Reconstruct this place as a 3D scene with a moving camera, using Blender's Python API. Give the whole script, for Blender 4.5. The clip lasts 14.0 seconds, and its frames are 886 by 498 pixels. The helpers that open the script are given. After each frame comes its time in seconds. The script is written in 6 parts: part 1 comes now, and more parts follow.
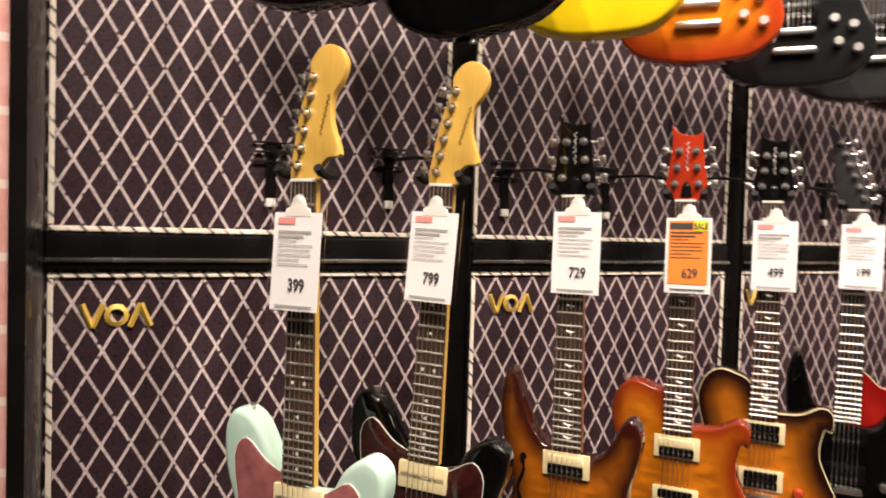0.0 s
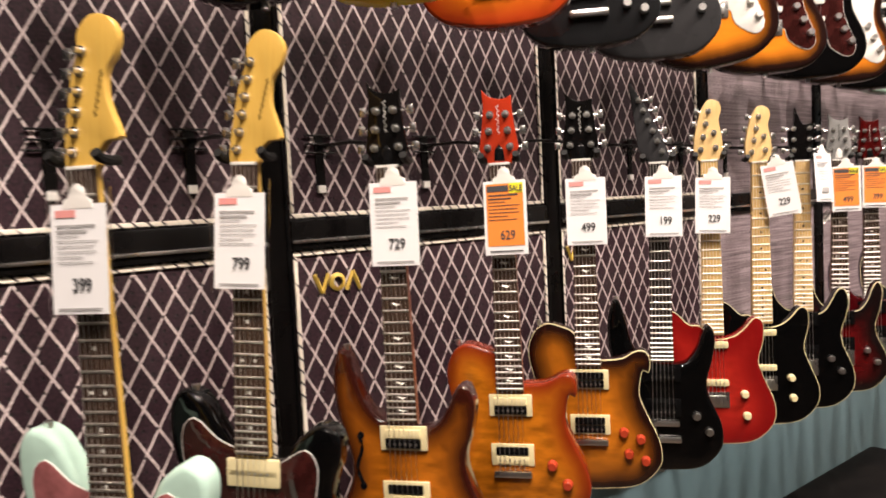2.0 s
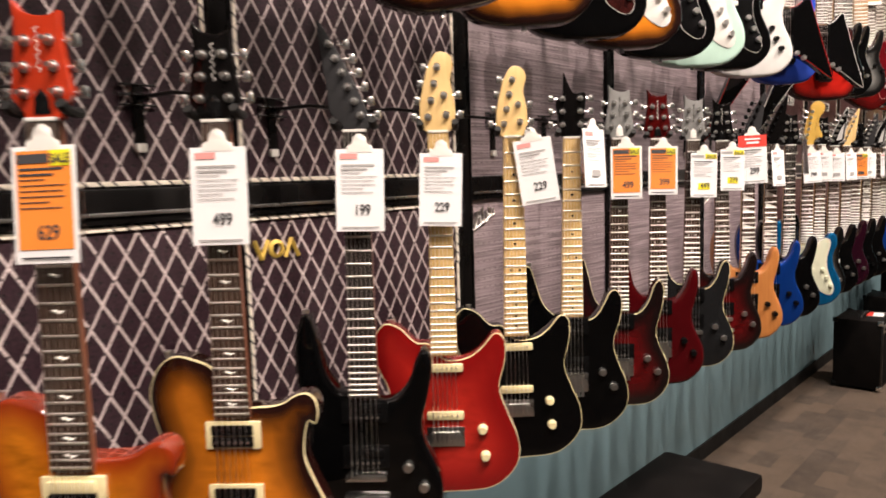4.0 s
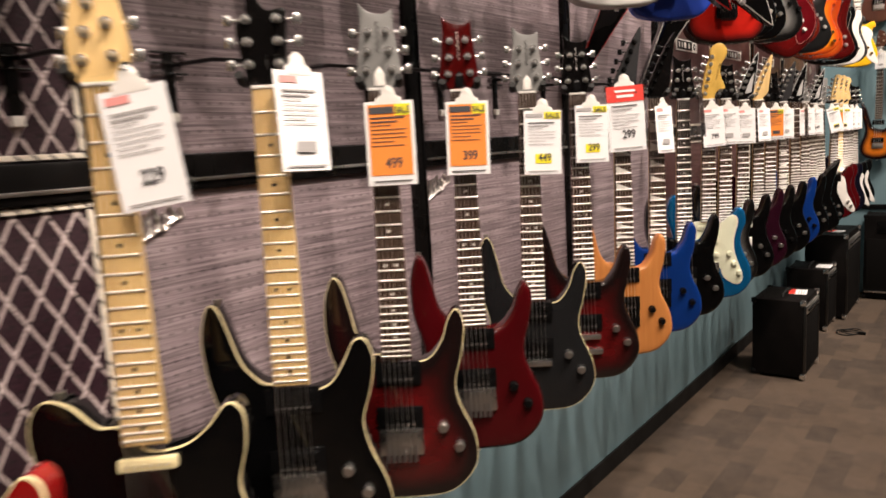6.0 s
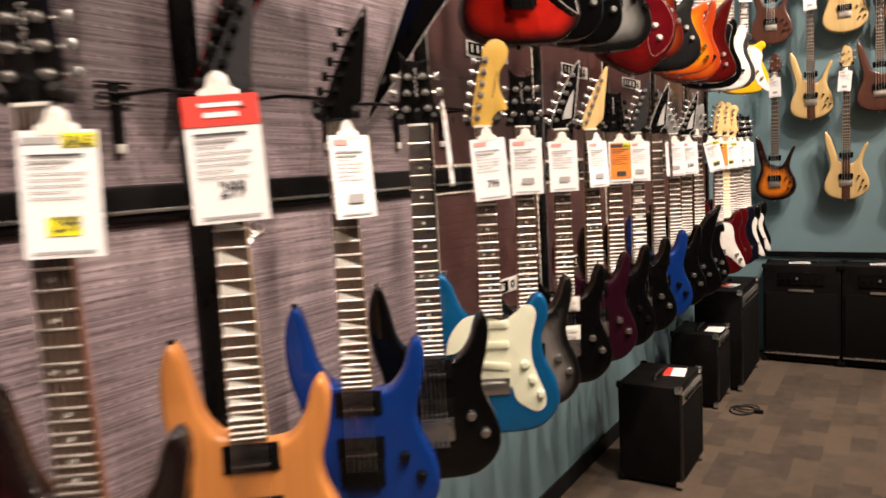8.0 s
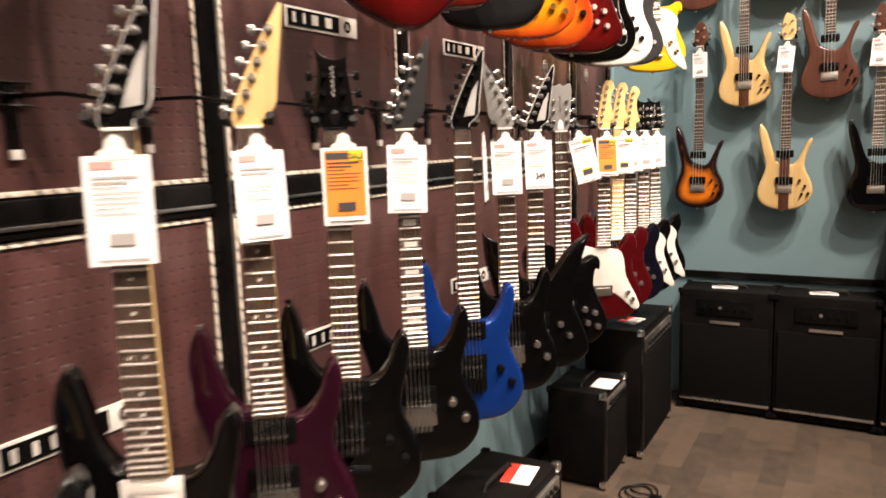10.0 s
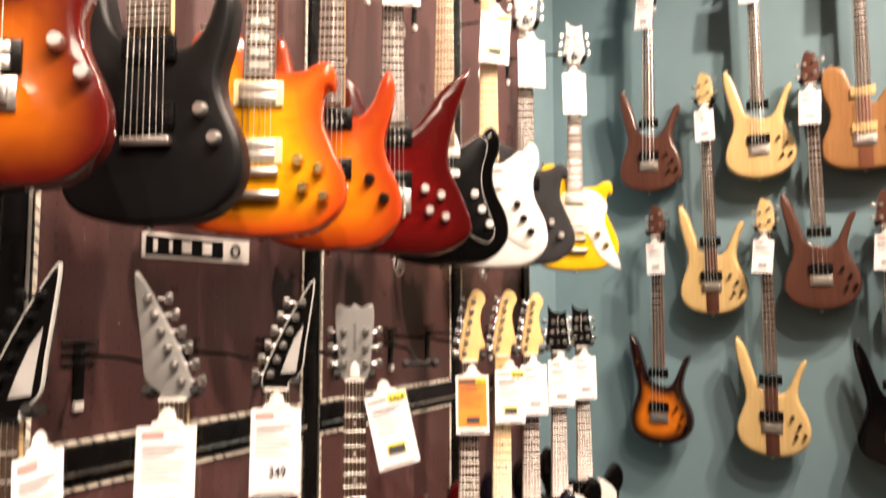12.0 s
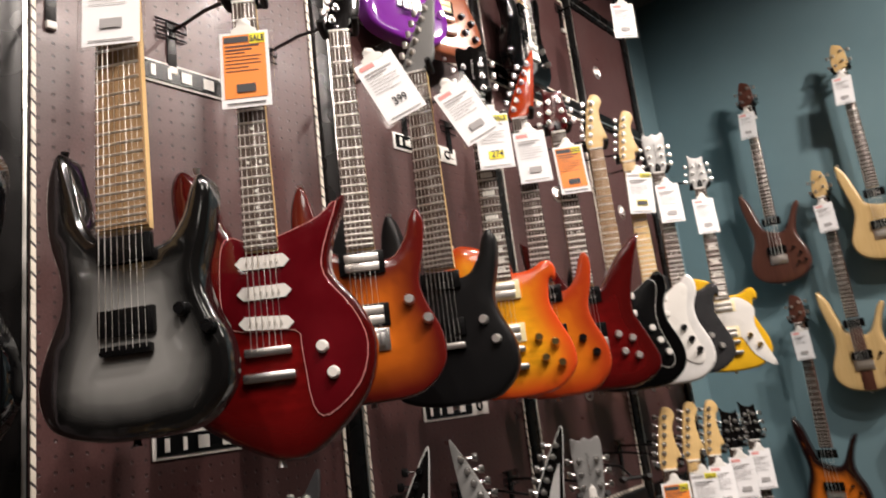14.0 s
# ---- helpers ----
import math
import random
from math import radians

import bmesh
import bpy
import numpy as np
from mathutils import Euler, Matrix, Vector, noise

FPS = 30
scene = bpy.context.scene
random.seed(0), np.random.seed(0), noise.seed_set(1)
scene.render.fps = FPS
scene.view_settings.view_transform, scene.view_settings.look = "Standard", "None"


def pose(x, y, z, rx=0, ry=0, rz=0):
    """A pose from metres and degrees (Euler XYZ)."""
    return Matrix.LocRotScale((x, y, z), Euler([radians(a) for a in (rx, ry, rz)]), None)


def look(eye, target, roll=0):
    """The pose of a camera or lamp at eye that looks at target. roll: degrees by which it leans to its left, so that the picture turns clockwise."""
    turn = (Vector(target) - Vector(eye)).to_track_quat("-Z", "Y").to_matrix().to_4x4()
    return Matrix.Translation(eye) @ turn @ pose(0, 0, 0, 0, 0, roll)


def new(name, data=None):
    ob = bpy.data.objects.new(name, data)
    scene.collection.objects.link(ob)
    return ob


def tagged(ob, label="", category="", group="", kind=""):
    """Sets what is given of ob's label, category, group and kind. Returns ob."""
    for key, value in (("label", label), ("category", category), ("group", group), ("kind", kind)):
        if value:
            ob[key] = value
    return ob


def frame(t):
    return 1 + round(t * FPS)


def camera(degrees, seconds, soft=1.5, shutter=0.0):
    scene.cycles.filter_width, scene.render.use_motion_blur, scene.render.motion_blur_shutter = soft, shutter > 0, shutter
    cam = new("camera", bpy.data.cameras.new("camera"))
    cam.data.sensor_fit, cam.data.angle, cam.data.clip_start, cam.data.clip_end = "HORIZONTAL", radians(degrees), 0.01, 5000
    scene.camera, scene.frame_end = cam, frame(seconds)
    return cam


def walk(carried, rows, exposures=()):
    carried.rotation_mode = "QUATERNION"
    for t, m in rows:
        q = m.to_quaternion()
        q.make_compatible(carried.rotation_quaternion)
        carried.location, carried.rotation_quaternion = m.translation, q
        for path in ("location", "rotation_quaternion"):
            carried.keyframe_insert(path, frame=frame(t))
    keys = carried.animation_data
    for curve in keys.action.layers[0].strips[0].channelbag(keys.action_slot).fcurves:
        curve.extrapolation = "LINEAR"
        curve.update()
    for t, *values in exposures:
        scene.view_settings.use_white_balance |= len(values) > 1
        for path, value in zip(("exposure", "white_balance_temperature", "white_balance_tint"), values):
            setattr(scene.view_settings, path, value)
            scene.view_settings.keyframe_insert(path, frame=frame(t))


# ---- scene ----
cam = camera(63.0, 14.0, 1.7, 0.5)
PATH = [
    (0, (0.988, -1.374, 1.569), (1.856, 0.426, 1.505), 1.6),
    (0.5, (0.891, -1.358, 1.572), (1.939, 0.344, 1.507), -3.1),
    (1, (0.811, -1.333, 1.582), (1.964, 0.3, 1.511), -2.9),
    (1.5, (0.857, -1.356, 1.58), (2.163, 0.157, 1.506), -3.3),
    (2, (1.051, -1.367, 1.56), (2.276, 0.209, 1.432), -2.9),
    (2.5, (1.254, -1.417, 1.564), (2.392, 0.219, 1.397), -2.5),
    (3, (1.382, -1.373, 1.549), (2.71, 0.107, 1.331), -3.3),
    (3.2, (1.438, -1.331, 1.552), (2.853, 0.068, 1.361), -2.0),
    (5.3, (2.255, -1.239, 1.532), (3.8, 0.013, 1.32), -1.6),
    (5.5, (2.355, -1.202, 1.543), (3.932, 0.011, 1.337), -1.5),
    (6, (2.611, -1.164, 1.534), (4.174, 0.05, 1.243), -3.4),
    (6.5, (2.938, -1.222, 1.571), (4.442, 0.082, 1.378), -1.0),
    (7, (3.223, -1.196, 1.552), (4.791, 0.013, 1.27), -2.5),
    (7.5, (3.544, -1.118, 1.562), (5.216, -0.046, 1.321), -2.1),
    (8, (3.909, -1.138, 1.538), (5.583, -0.064, 1.32), -3.2),
    (8.5, (4.273, -1.195, 1.587), (5.939, -0.127, 1.295), -2.3),
    (9, (4.624, -1.151, 1.596), (6.367, -0.197, 1.365), -0.2),
    (9.2, (4.755, -1.15, 1.598), (6.486, -0.19, 1.314), -2.1),
    (11.3, (6.175, -1.219, 1.643), (7.841, -0.134, 1.424), -0.0),
    (11.5, (6.293, -1.281, 1.704), (7.965, -0.198, 1.524), 1.3),
    (12, (6.461, -1.227, 1.787), (8.158, -0.18, 1.943), -0.0),
    (12.5, (6.436, -1.229, 1.836), (8.095, -0.182, 2.227), 0.9),
    (13, (6.325, -1.247, 1.847), (7.876, -0.075, 2.317), -2.3),
    (13.5, (6.064, -1.235, 1.89), (7.513, 0.042, 2.411), -6.4),
    (14, (5.931, -1.271, 1.914), (7.451, -0.041, 2.337), -7.0),
]
walk(cam, [(t, look(eye, target, roll)) for t, eye, target, roll in PATH], exposures=[(0.0, 0.26, 6500, 10), (0.5, 0.30, 6600, 10), (1.0, 0.18, 6500, 10), (3.0, 0.22, 6300, 10), (5.5, -0.04, 6400, 10), (7.5, 0.04, 6700, 11), (9.0, 0.32, 6800, 12), (11.5, 0.70, 6900, 13), (12.5, -0.08, 7100, 14), (13.0, -0.25, 6500, 11), (14.0, -0.72, 6000, 8)])

# ---------------------------------------------------------------- world and lights
world = bpy.data.worlds.new("world")
scene.world = world
world.use_nodes = True
world.node_tree.nodes["Background"].inputs[0].default_value = (1.0, 0.86, 0.70, 1)
world.node_tree.nodes["Background"].inputs[1].default_value = 0.007


def spot(x, y, z, tx, ty, tz, watts, cone=95, radius=0.07, colour=(1.0, 0.83, 0.705)):
    lamp = bpy.data.lights.new("track_lamp", "SPOT")
    lamp.energy, lamp.spot_size, lamp.spot_blend = watts, radians(cone), 0.7
    lamp.shadow_soft_size, lamp.color = radius, colour
    new("track_lamp", lamp).matrix_world = look((x, y, z), (tx, ty, tz))


SPOT_W = 218
for sx in (0.0, 0.8, 1.6, 2.4, 3.2, 4.0, 4.8, 5.6, 6.4, 7.2, 7.9, 8.6):
    spot(sx, -1.85, 4.02, sx + 0.1, -0.05, 1.85, SPOT_W, 100, 0.05)
spot(8.5, -2.4, 4.02, 9.85, -0.85, 1.9, 340, 95)
for fx in (0.0, 4.0, 8.0):
    panel = bpy.data.lights.new("ceiling_light", "AREA")
    panel.shape, panel.size, panel.size_y, panel.energy, panel.color = "RECTANGLE", 1.2, 0.6, 30, (1.0, 0.86, 0.72)
    new("ceiling_light", panel).matrix_world = look((fx, -3.0, 4.05), (fx, -2.999, 0))

# ---------------------------------------------------------------- materials
MATS = {}


class Tree:
    """Short forms for building a node material."""

    def __init__(self, name):
        self.m = bpy.data.materials.new(name)
        self.m.use_nodes = True
        self.nt = self.m.node_tree
        self.bsdf = self.nt.nodes["Principled BSDF"]

    def n(self, kind, **sockets):
        node = self.nt.nodes.new(kind)
        for key, value in sockets.items():
            self.put(node, key, value)
        return node

    def put(self, node, key, value):
        key = int(key[1:]) if key[0] == "i" and key[1:].isdigit() else key.replace("_", " ")
        if isinstance(value, bpy.types.NodeSocket):
            self.nt.links.new(value, node.inputs[key])
        else:
            node.inputs[key].default_value = value

    def math(self, op, a, b=0.0, c=0.0):
        node = self.nt.nodes.new("ShaderNodeMath")
        node.operation = op
        for i, v in enumerate((a, b, c)):
            self.put(node, f"i{i}", v)
        return node.outputs[0]

    def mix(self, fac, a, b):
        node = self.nt.nodes.new("ShaderNodeMix")
        node.data_type = "RGBA"
        self.put(node, "i0", fac)
        self.put(node, "i6", (*a, 1) if isinstance(a, tuple) else a)
        self.put(node, "i7", (*b, 1) if isinstance(b, tuple) else b)
        return node.outputs[2]

    def coords(self):
        return self.n("ShaderNodeTexCoord").outputs["Object"]

    def xyz(self, v):
        s = self.n("ShaderNodeSeparateXYZ", i0=v)
        return s.outputs[0], s.outputs[1], s.outputs[2]

    def scaled(self, v, s):
        node = self.n("ShaderNodeVectorMath", i0=v, i1=s)
        node.operation = "MULTIPLY"
        return node.outputs[0]

    def noise(self, v, scale, detail=4.0, rough=0.6):
        node = self.n("ShaderNodeTexNoise", Vector=v, Scale=scale, Detail=detail, Roughness=rough)
        return node.outputs[0]

    def span(self, v, a, b, c=0.0, d=1.0):
        node = self.n("ShaderNodeMapRange", i0=v, i1=a, i2=b, i3=c, i4=d)
        return node.outputs[0]

    def bump(self, height, strength, distance=0.002):
        node = self.n("ShaderNodeBump", Height=height, Strength=strength, Distance=distance)
        self.put(self.bsdf, "Normal", node.outputs[0])

    def out(self, colour, rough=0.5, metal=0.0, coat=0.0, coat_rough=0.05):
        self.put(self.bsdf, "Base Color", (*colour, 1) if isinstance(colour, tuple) else colour)
        self.put(self.bsdf, "Roughness", rough)
        self.put(self.bsdf, "Metallic", metal)
        if coat:
            self.put(self.bsdf, "Coat Weight", coat)
            self.put(self.bsdf, "Coat Roughness", coat_rough)
        return self.m


def dark(c, f):
    return tuple(v * f for v in c)


def plain(name, c, rough=0.5, metal=0.0, scale=60, vary=0.25, bump=0.15, coat=0.0):
    """A surface with fine grain, faint smudges in its gloss and a little relief."""
    if name not in MATS:
        t = Tree(name)
        v = t.coords()
        big, fine = t.noise(v, scale * 0.12, 3), t.noise(v, scale * 4, 5)
        col = t.mix(t.span(big, 0.3, 0.7), dark(c, 1 - vary), dark(c, 1 + vary * 0.5))
        t.bump(fine, bump, 0.001)
        if max(c) < 0.05:
            t.put(t.bsdf, "Specular IOR Level", 0.25)
        MATS[name] = t.out(col, t.span(big, 0.3, 0.75, max(0.02, rough - 0.08), rough + 0.1), metal, coat)
    return MATS[name]


def wood(name, a, b, rough=0.35, along=40, coat=0.3):
    """Straight grain that runs along z."""
    if name not in MATS:
        t = Tree(name)
        v = t.scaled(t.coords(), (1.0, 1.0, 0.06))
        grain, broad = t.noise(v, along * 6, 6, 0.7), t.noise(v, along, 3)
        col = t.mix(t.span(grain, 0.3, 0.7), a, b)
        col = t.mix(t.span(broad, 0.35, 0.75, 0.0, 0.45), col, dark(a, 0.7))
        t.bump(grain, 0.08, 0.0006)
        MATS[name] = t.out(col, rough, 0.0, coat, 0.12)
    return MATS[name]


def burst(name, centre, edge, flame=0.25, rough=0.14, start=0.012, end=0.085):
    """Lacquered sunburst: the colour runs from the rim to the middle, over flamed wood."""
    if name not in MATS:
        t = Tree(name)
        at = t.n("ShaderNodeAttribute")
        at.attribute_name = "rim"
        rim = at.outputs["Fac"]
        v = t.coords()
        bands = t.noise(t.scaled(v, (0.35, 1.0, 1.0)), 55, 3, 0.5)
        blot = t.noise(v, 12, 2)
        wood_c = t.mix(t.span(bands, 0.35, 0.65, 0.0, flame * 2), centre, dark(centre, 0.45))
        f = t.span(t.math("ADD", rim, t.math("MULTIPLY", t.math("SUBTRACT", blot, 0.5), 0.02)), start, end)
        f2 = t.math("POWER", f, 1.3)
        mid = tuple(0.5 * x + 0.5 * y for x, y in zip(centre, edge))
        col = t.mix(t.span(f2, 0.0, 0.5), edge, mid)
        col = t.mix(t.span(f2, 0.4, 1.0), col, wood_c)
        MATS[name] = t.out(col, rough, 0.0, 1.0, 0.03)
    return MATS[name]


def lacquer(name, c, rough=0.16, metal=0.0, flake=0.0):
    if name not in MATS:
        t = Tree(name)
        v = t.coords()
        haze = t.noise(v, 14, 4)
        col = t.mix(t.span(haze, 0.3, 0.7), dark(c, 0.86), c)
        if flake:
            col = t.mix(t.span(t.noise(v, 900, 1), 0.55, 0.8, 0.0, flake), col, dark(c, 2.2))
        t.put(t.bsdf, "Specular IOR Level", 0.05)
        MATS[name] = t.out(col, t.span(haze, 0.35, 0.7, rough * 0.7, rough * 1.5), metal, 1.0, 0.03)
    return MATS[name]


def pegboard(name, colour_of, rough=0.6, holes=0.88, wear=0.15):
    """A printed pegboard; colour_of gives the print from the tree and its x and z."""
    t = Tree(name)
    v = t.coords()
    x, y, z = t.xyz(v)
    col = colour_of(t, v, x, z)
    hx = t.math("SUBTRACT", t.math("FRACT", t.math("DIVIDE", x, 0.0254)), 0.5)
    hz = t.math("SUBTRACT", t.math("FRACT", t.math("DIVIDE", z, 0.0254)), 0.5)
    r = t.math("SQRT", t.math("ADD", t.math("MULTIPLY", hx, hx), t.math("MULTIPLY", hz, hz)))
    hole = t.span(r, 0.10, 0.14, 1.0, 0.0)
    scuff = t.noise(v, 5, 5)
    col = t.mix(t.span(scuff, 0.45, 0.8, 0.0, wear), col, (0.34, 0.29, 0.28))
    col = t.mix(t.math("MULTIPLY", hole, holes), col, (0.012, 0.009, 0.01))
    t.bump(t.math("SUBTRACT", t.math("MULTIPLY", t.noise(v, 500, 2), 0.1), hole), 0.5, 0.003)
    return t.out(col, t.span(scuff, 0.3, 0.7, rough - 0.12, rough + 0.12))


def lattice(t, v, x, z):
    wob = t.math("MULTIPLY", t.math("SUBTRACT", t.noise(v, 30, 2), 0.5), 0.05)
    u, w = t.math("DIVIDE", x, 0.0475), t.math("DIVIDE", z, 0.083)
    lines = []
    for s in ("ADD", "SUBTRACT"):
        f = t.math("ABSOLUTE", t.math("SUBTRACT", t.math("FRACT", t.math("ADD", t.math(s, u, w), wob)), 0.5))
        lines.append(t.span(f, 0.045, 0.075, 1.0, 0.0))
    line = t.math("MAXIMUM", *lines)
    t.put(t.bsdf, "Specular IOR Level", 0.25)
    weave = t.noise(t.scaled(v, (1, 1, 0.5)), 420, 3, 0.7)
    base = t.mix(t.span(t.noise(v, 160, 4), 0.35, 0.7), (0.012, 0.0045, 0.008), (0.036, 0.015, 0.022))
    thread = t.mix(t.span(weave, 0.35, 0.62), (0.25, 0.19, 0.19), (0.70, 0.61, 0.60))
    return t.mix(line, base, thread)


def streaks(t, v, x, z):
    a = t.noise(t.scaled(v, (0.022, 1, 1)), 170, 5, 0.7)
    b = t.noise(t.scaled(v, (0.25, 1, 0.6)), 24, 3)
    col = t.mix(t.span(a, 0.38, 0.62), (0.088, 0.062, 0.073), (0.37, 0.298, 0.318))
    return t.mix(t.span(b, 0.35, 0.8, 0.0, 0.4), col, (0.215, 0.172, 0.188))


def maroon(t, v, x, z):
    return t.mix(t.span(t.noise(v, 240, 4), 0.3, 0.7), (0.056, 0.023, 0.022), (0.088, 0.041, 0.039))


def bricky(t, v, x, z):
    row = t.math("FRACT", t.math("DIVIDE", z, 0.09))
    c = t.mix(t.span(t.noise(v, 25, 4), 0.3, 0.7), (0.46, 0.20, 0.17), (0.60, 0.36, 0.33))
    return t.mix(t.math("LESS_THAN", row, 0.12), c, (0.62, 0.52, 0.48))


PEG_LATTICE, PEG_STREAK = pegboard("lattice_grille_print", lattice, 0.6, 0.88, 0.04), pegboard("streaked_grille_print", streaks, 0.6, 0.5)
PEG_MAROON, PEG_BRICK = pegboard("maroon_print", maroon, 0.36, 0.6, 0.05), pegboard("brick_print", bricky)


def piping_mat():
    t = Tree("beaded_piping")
    x, y, z = t.xyz(t.coords())
    f = t.math("FRACT", t.math("DIVIDE", t.math("ADD", x, z), 0.026))
    dash = t.math("MULTIPLY", t.math("LESS_THAN", f, 0.22), t.span(t.noise(t.coords(), 12, 2), 0.4, 0.5))
    return t.out(t.mix(dash, (0.78, 0.72, 0.62), (0.06, 0.05, 0.05)), 0.4)


def carpet_mat():
    t = Tree("carpet_tile")
    v = t.coords()
    brick = t.n("ShaderNodeTexBrick", Vector=v, Scale=1.0)
    brick.offset, brick.squash = 0.37, 1.0
    for key, val in (("Brick Width", 0.21), ("Row Height", 0.115), ("Mortar Size", 0.0), ("Color1", (0.0, 0.0, 0.0, 1)), ("Color2", (1, 1, 1, 1)), ("Bias", 0.0)):
        brick.inputs[key].default_value = val
    big = t.noise(v, 2.2, 3)
    k = t.math("ADD", t.math("MULTIPLY", brick.outputs[0], 0.48), t.math("MULTIPLY", t.noise(v, 11, 5, 0.7), 0.8))
    col = t.mix(t.span(k, 0.3, 0.85), (0.022, 0.0145, 0.009), (0.084, 0.057, 0.036))
    tuft = t.noise(v, 420, 4, 0.8)
    col = t.mix(t.span(tuft, 0.35, 0.7, 0.0, 0.55), col, (0.055, 0.042, 0.034))
    col = t.mix(t.span(big, 0.4, 0.7, 0.0, 0.15), col, (0.16, 0.122, 0.098))
    t.bump(tuft, 0.6, 0.004)
    return t.out(col, 0.95)


def paint_mat(name, c):
    t = Tree(name)
    v = t.coords()
    col = t.mix(t.span(t.noise(v, 1.6, 4), 0.3, 0.7), dark(c, 0.92), dark(c, 1.07))
    t.bump(t.noise(v, 260, 3), 0.12, 0.001)
    return t.out(col, t.span(t.noise(v, 6, 3), 0.3, 0.7, 0.42, 0.6))


def vinyl_mat():
    t = Tree("black_tolex")
    v = t.coords()
    vor = t.n("ShaderNodeTexVoronoi", Vector=v, Scale=420.0)
    t.bump(vor.outputs[0], 0.5, 0.0015)
    col = t.mix(t.span(t.noise(v, 7, 4), 0.35, 0.8), (0.0035, 0.003, 0.003), (0.009, 0.0075, 0.007))
    t.put(t.bsdf, "Specular IOR Level", 0.08)
    return t.out(col, 0.5)


def cloth_mat():
    t = Tree("black_grille_cloth")
    v = t.coords()
    w = t.noise(t.scaled(v, (1, 1, 0.4)), 380, 3)
    t.bump(w, 0.5, 0.002)
    t.put(t.bsdf, "Specular IOR Level", 0.06)
    return t.out(t.mix(w, (0.003, 0.003, 0.003), (0.009, 0.008, 0.0075)), 0.85)


def clear_mat():
    t = Tree("clear_sleeve")
    t.put(t.bsdf, "Transmission Weight", 1.0)
    t.put(t.bsdf, "IOR", 1.15)
    return t.out((0.97, 0.98, 0.98), 0.12)


PIPING, CARPET, TOLEX, CLOTH, CLEAR = piping_mat(), carpet_mat(), vinyl_mat(), cloth_mat(), clear_mat()
TEAL = paint_mat("teal_wall_paint", (0.162, 0.258, 0.292))
# the added unseen walls are painted dark to keep fill and reflections low
UNSEENWALL, CEILPAINT = paint_mat("unseen_wall_paint", (0.10, 0.088, 0.078)), paint_mat("ceiling_paint", (0.17, 0.16, 0.145))
BLACKMETAL = plain("black_metal", (0.0045, 0.004, 0.004), 0.28, 0.0, 50, 0.3)
DARKTRIM = plain("dark_metal_trim", (0.10, 0.098, 0.095), 0.35, 1.0, 60, 0.2, 0.05)
RUBBER = plain("black_rubber", (0.007, 0.007, 0.007), 0.6)
STEEL = plain("brushed_steel", (0.82, 0.79, 0.75), 0.34, 1.0, 90, 0.1)
FRETWIRE = plain("fret_wire", (0.93, 0.90, 0.85), 0.34, 1.0, 90, 0.05, 0.02)
STRINGWIRE = plain("string_wire", (0.93, 0.90, 0.84), 0.36, 1.0, 90, 0.05, 0.02)
CHROME = plain("chrome", (0.88, 0.87, 0.85), 0.27, 1.0, 40, 0.05, 0.02)
GOLD = plain("gold_plate", (0.80, 0.58, 0.24), 0.2, 1.0, 40, 0.1, 0.02)
GILT = plain("gilt_paint", (0.66, 0.46, 0.09), 0.4, 0.2, 60, 0.2, 0.05)
WHITEPL = plain("white_plastic", (0.74, 0.72, 0.68), 0.3, 0, 30, 0.05, 0.03)
CREAMPL = plain("cream_plastic", (0.82, 0.72, 0.42), 0.3, 0, 30, 0.06, 0.03)
BLACKPL = plain("black_plastic", (0.004, 0.004, 0.0043), 0.25, 0, 30, 0.2, 0.03)
MINTPL = plain("aged_mint_plastic", (0.74, 0.76, 0.58), 0.3, 0, 30, 0.05, 0.03)
AMBER = plain("amber_knob", (0.42, 0.05, 0.02), 0.15, 0, 30, 0.2, 0.02)
PEARL = plain("pearl_inlay", (0.78, 0.77, 0.72), 0.25, 0, 300, 0.2, 0.02)
TORT = plain("tortoise_plastic", (0.040, 0.009, 0.008), 0.12, 0, 200, 0.6, 0.02, 0.6)
PINKTORT = plain("red_tortoise_plastic", (0.34, 0.12, 0.12), 0.15, 0, 200, 0.4, 0.02, 0.5)
REDPG = plain("red_pearl_plastic", (0.095, 0.003, 0.006), 0.1, 0, 60, 0.3, 0.02, 0.8)
PAPER = plain("white_paper", (0.84, 0.84, 0.85), 0.55, 0, 20, 0.03, 0.03)
ORANGEP = plain("orange_paper", (0.86, 0.26, 0.035), 0.55, 0, 20, 0.05, 0.03)
YELLOWP = plain("yellow_paper", (0.88, 0.78, 0.02), 0.5, 0, 20, 0.03, 0.03)
REDP = plain("red_paper", (0.72, 0.05, 0.035), 0.5, 0, 20, 0.05, 0.03)
INK = plain("black_ink", (0.045, 0.045, 0.05), 0.6, 0, 20, 0.1, 0.03)
GREYINK = plain("grey_ink", (0.36, 0.35, 0.35), 0.6, 0, 20, 0.1, 0.03)
PINKINK = plain("red_ink", (0.72, 0.30, 0.28), 0.6, 0, 20, 0.1, 0.03)
MAPLE = wood("maple", (0.70, 0.47, 0.19), (0.80, 0.58, 0.27))
AMBERMAPLE = wood("amber_maple", (0.60, 0.36, 0.065), (0.68, 0.45, 0.105))
ROSE = wood("rosewood", (0.036, 0.020, 0.013), (0.080, 0.046, 0.029), 0.5, 60, 0.0)
EBONY = wood("ebony", (0.020, 0.016, 0.014), (0.045, 0.036, 0.030), 0.45, 60, 0.0)
PAUFERRO = wood("tan_fingerboard", (0.26, 0.155, 0.070), (0.36, 0.23, 0.11), 0.45, 60, 0.0)
MAHOG = wood("mahogany", (0.16, 0.055, 0.028), (0.23, 0.085, 0.045))
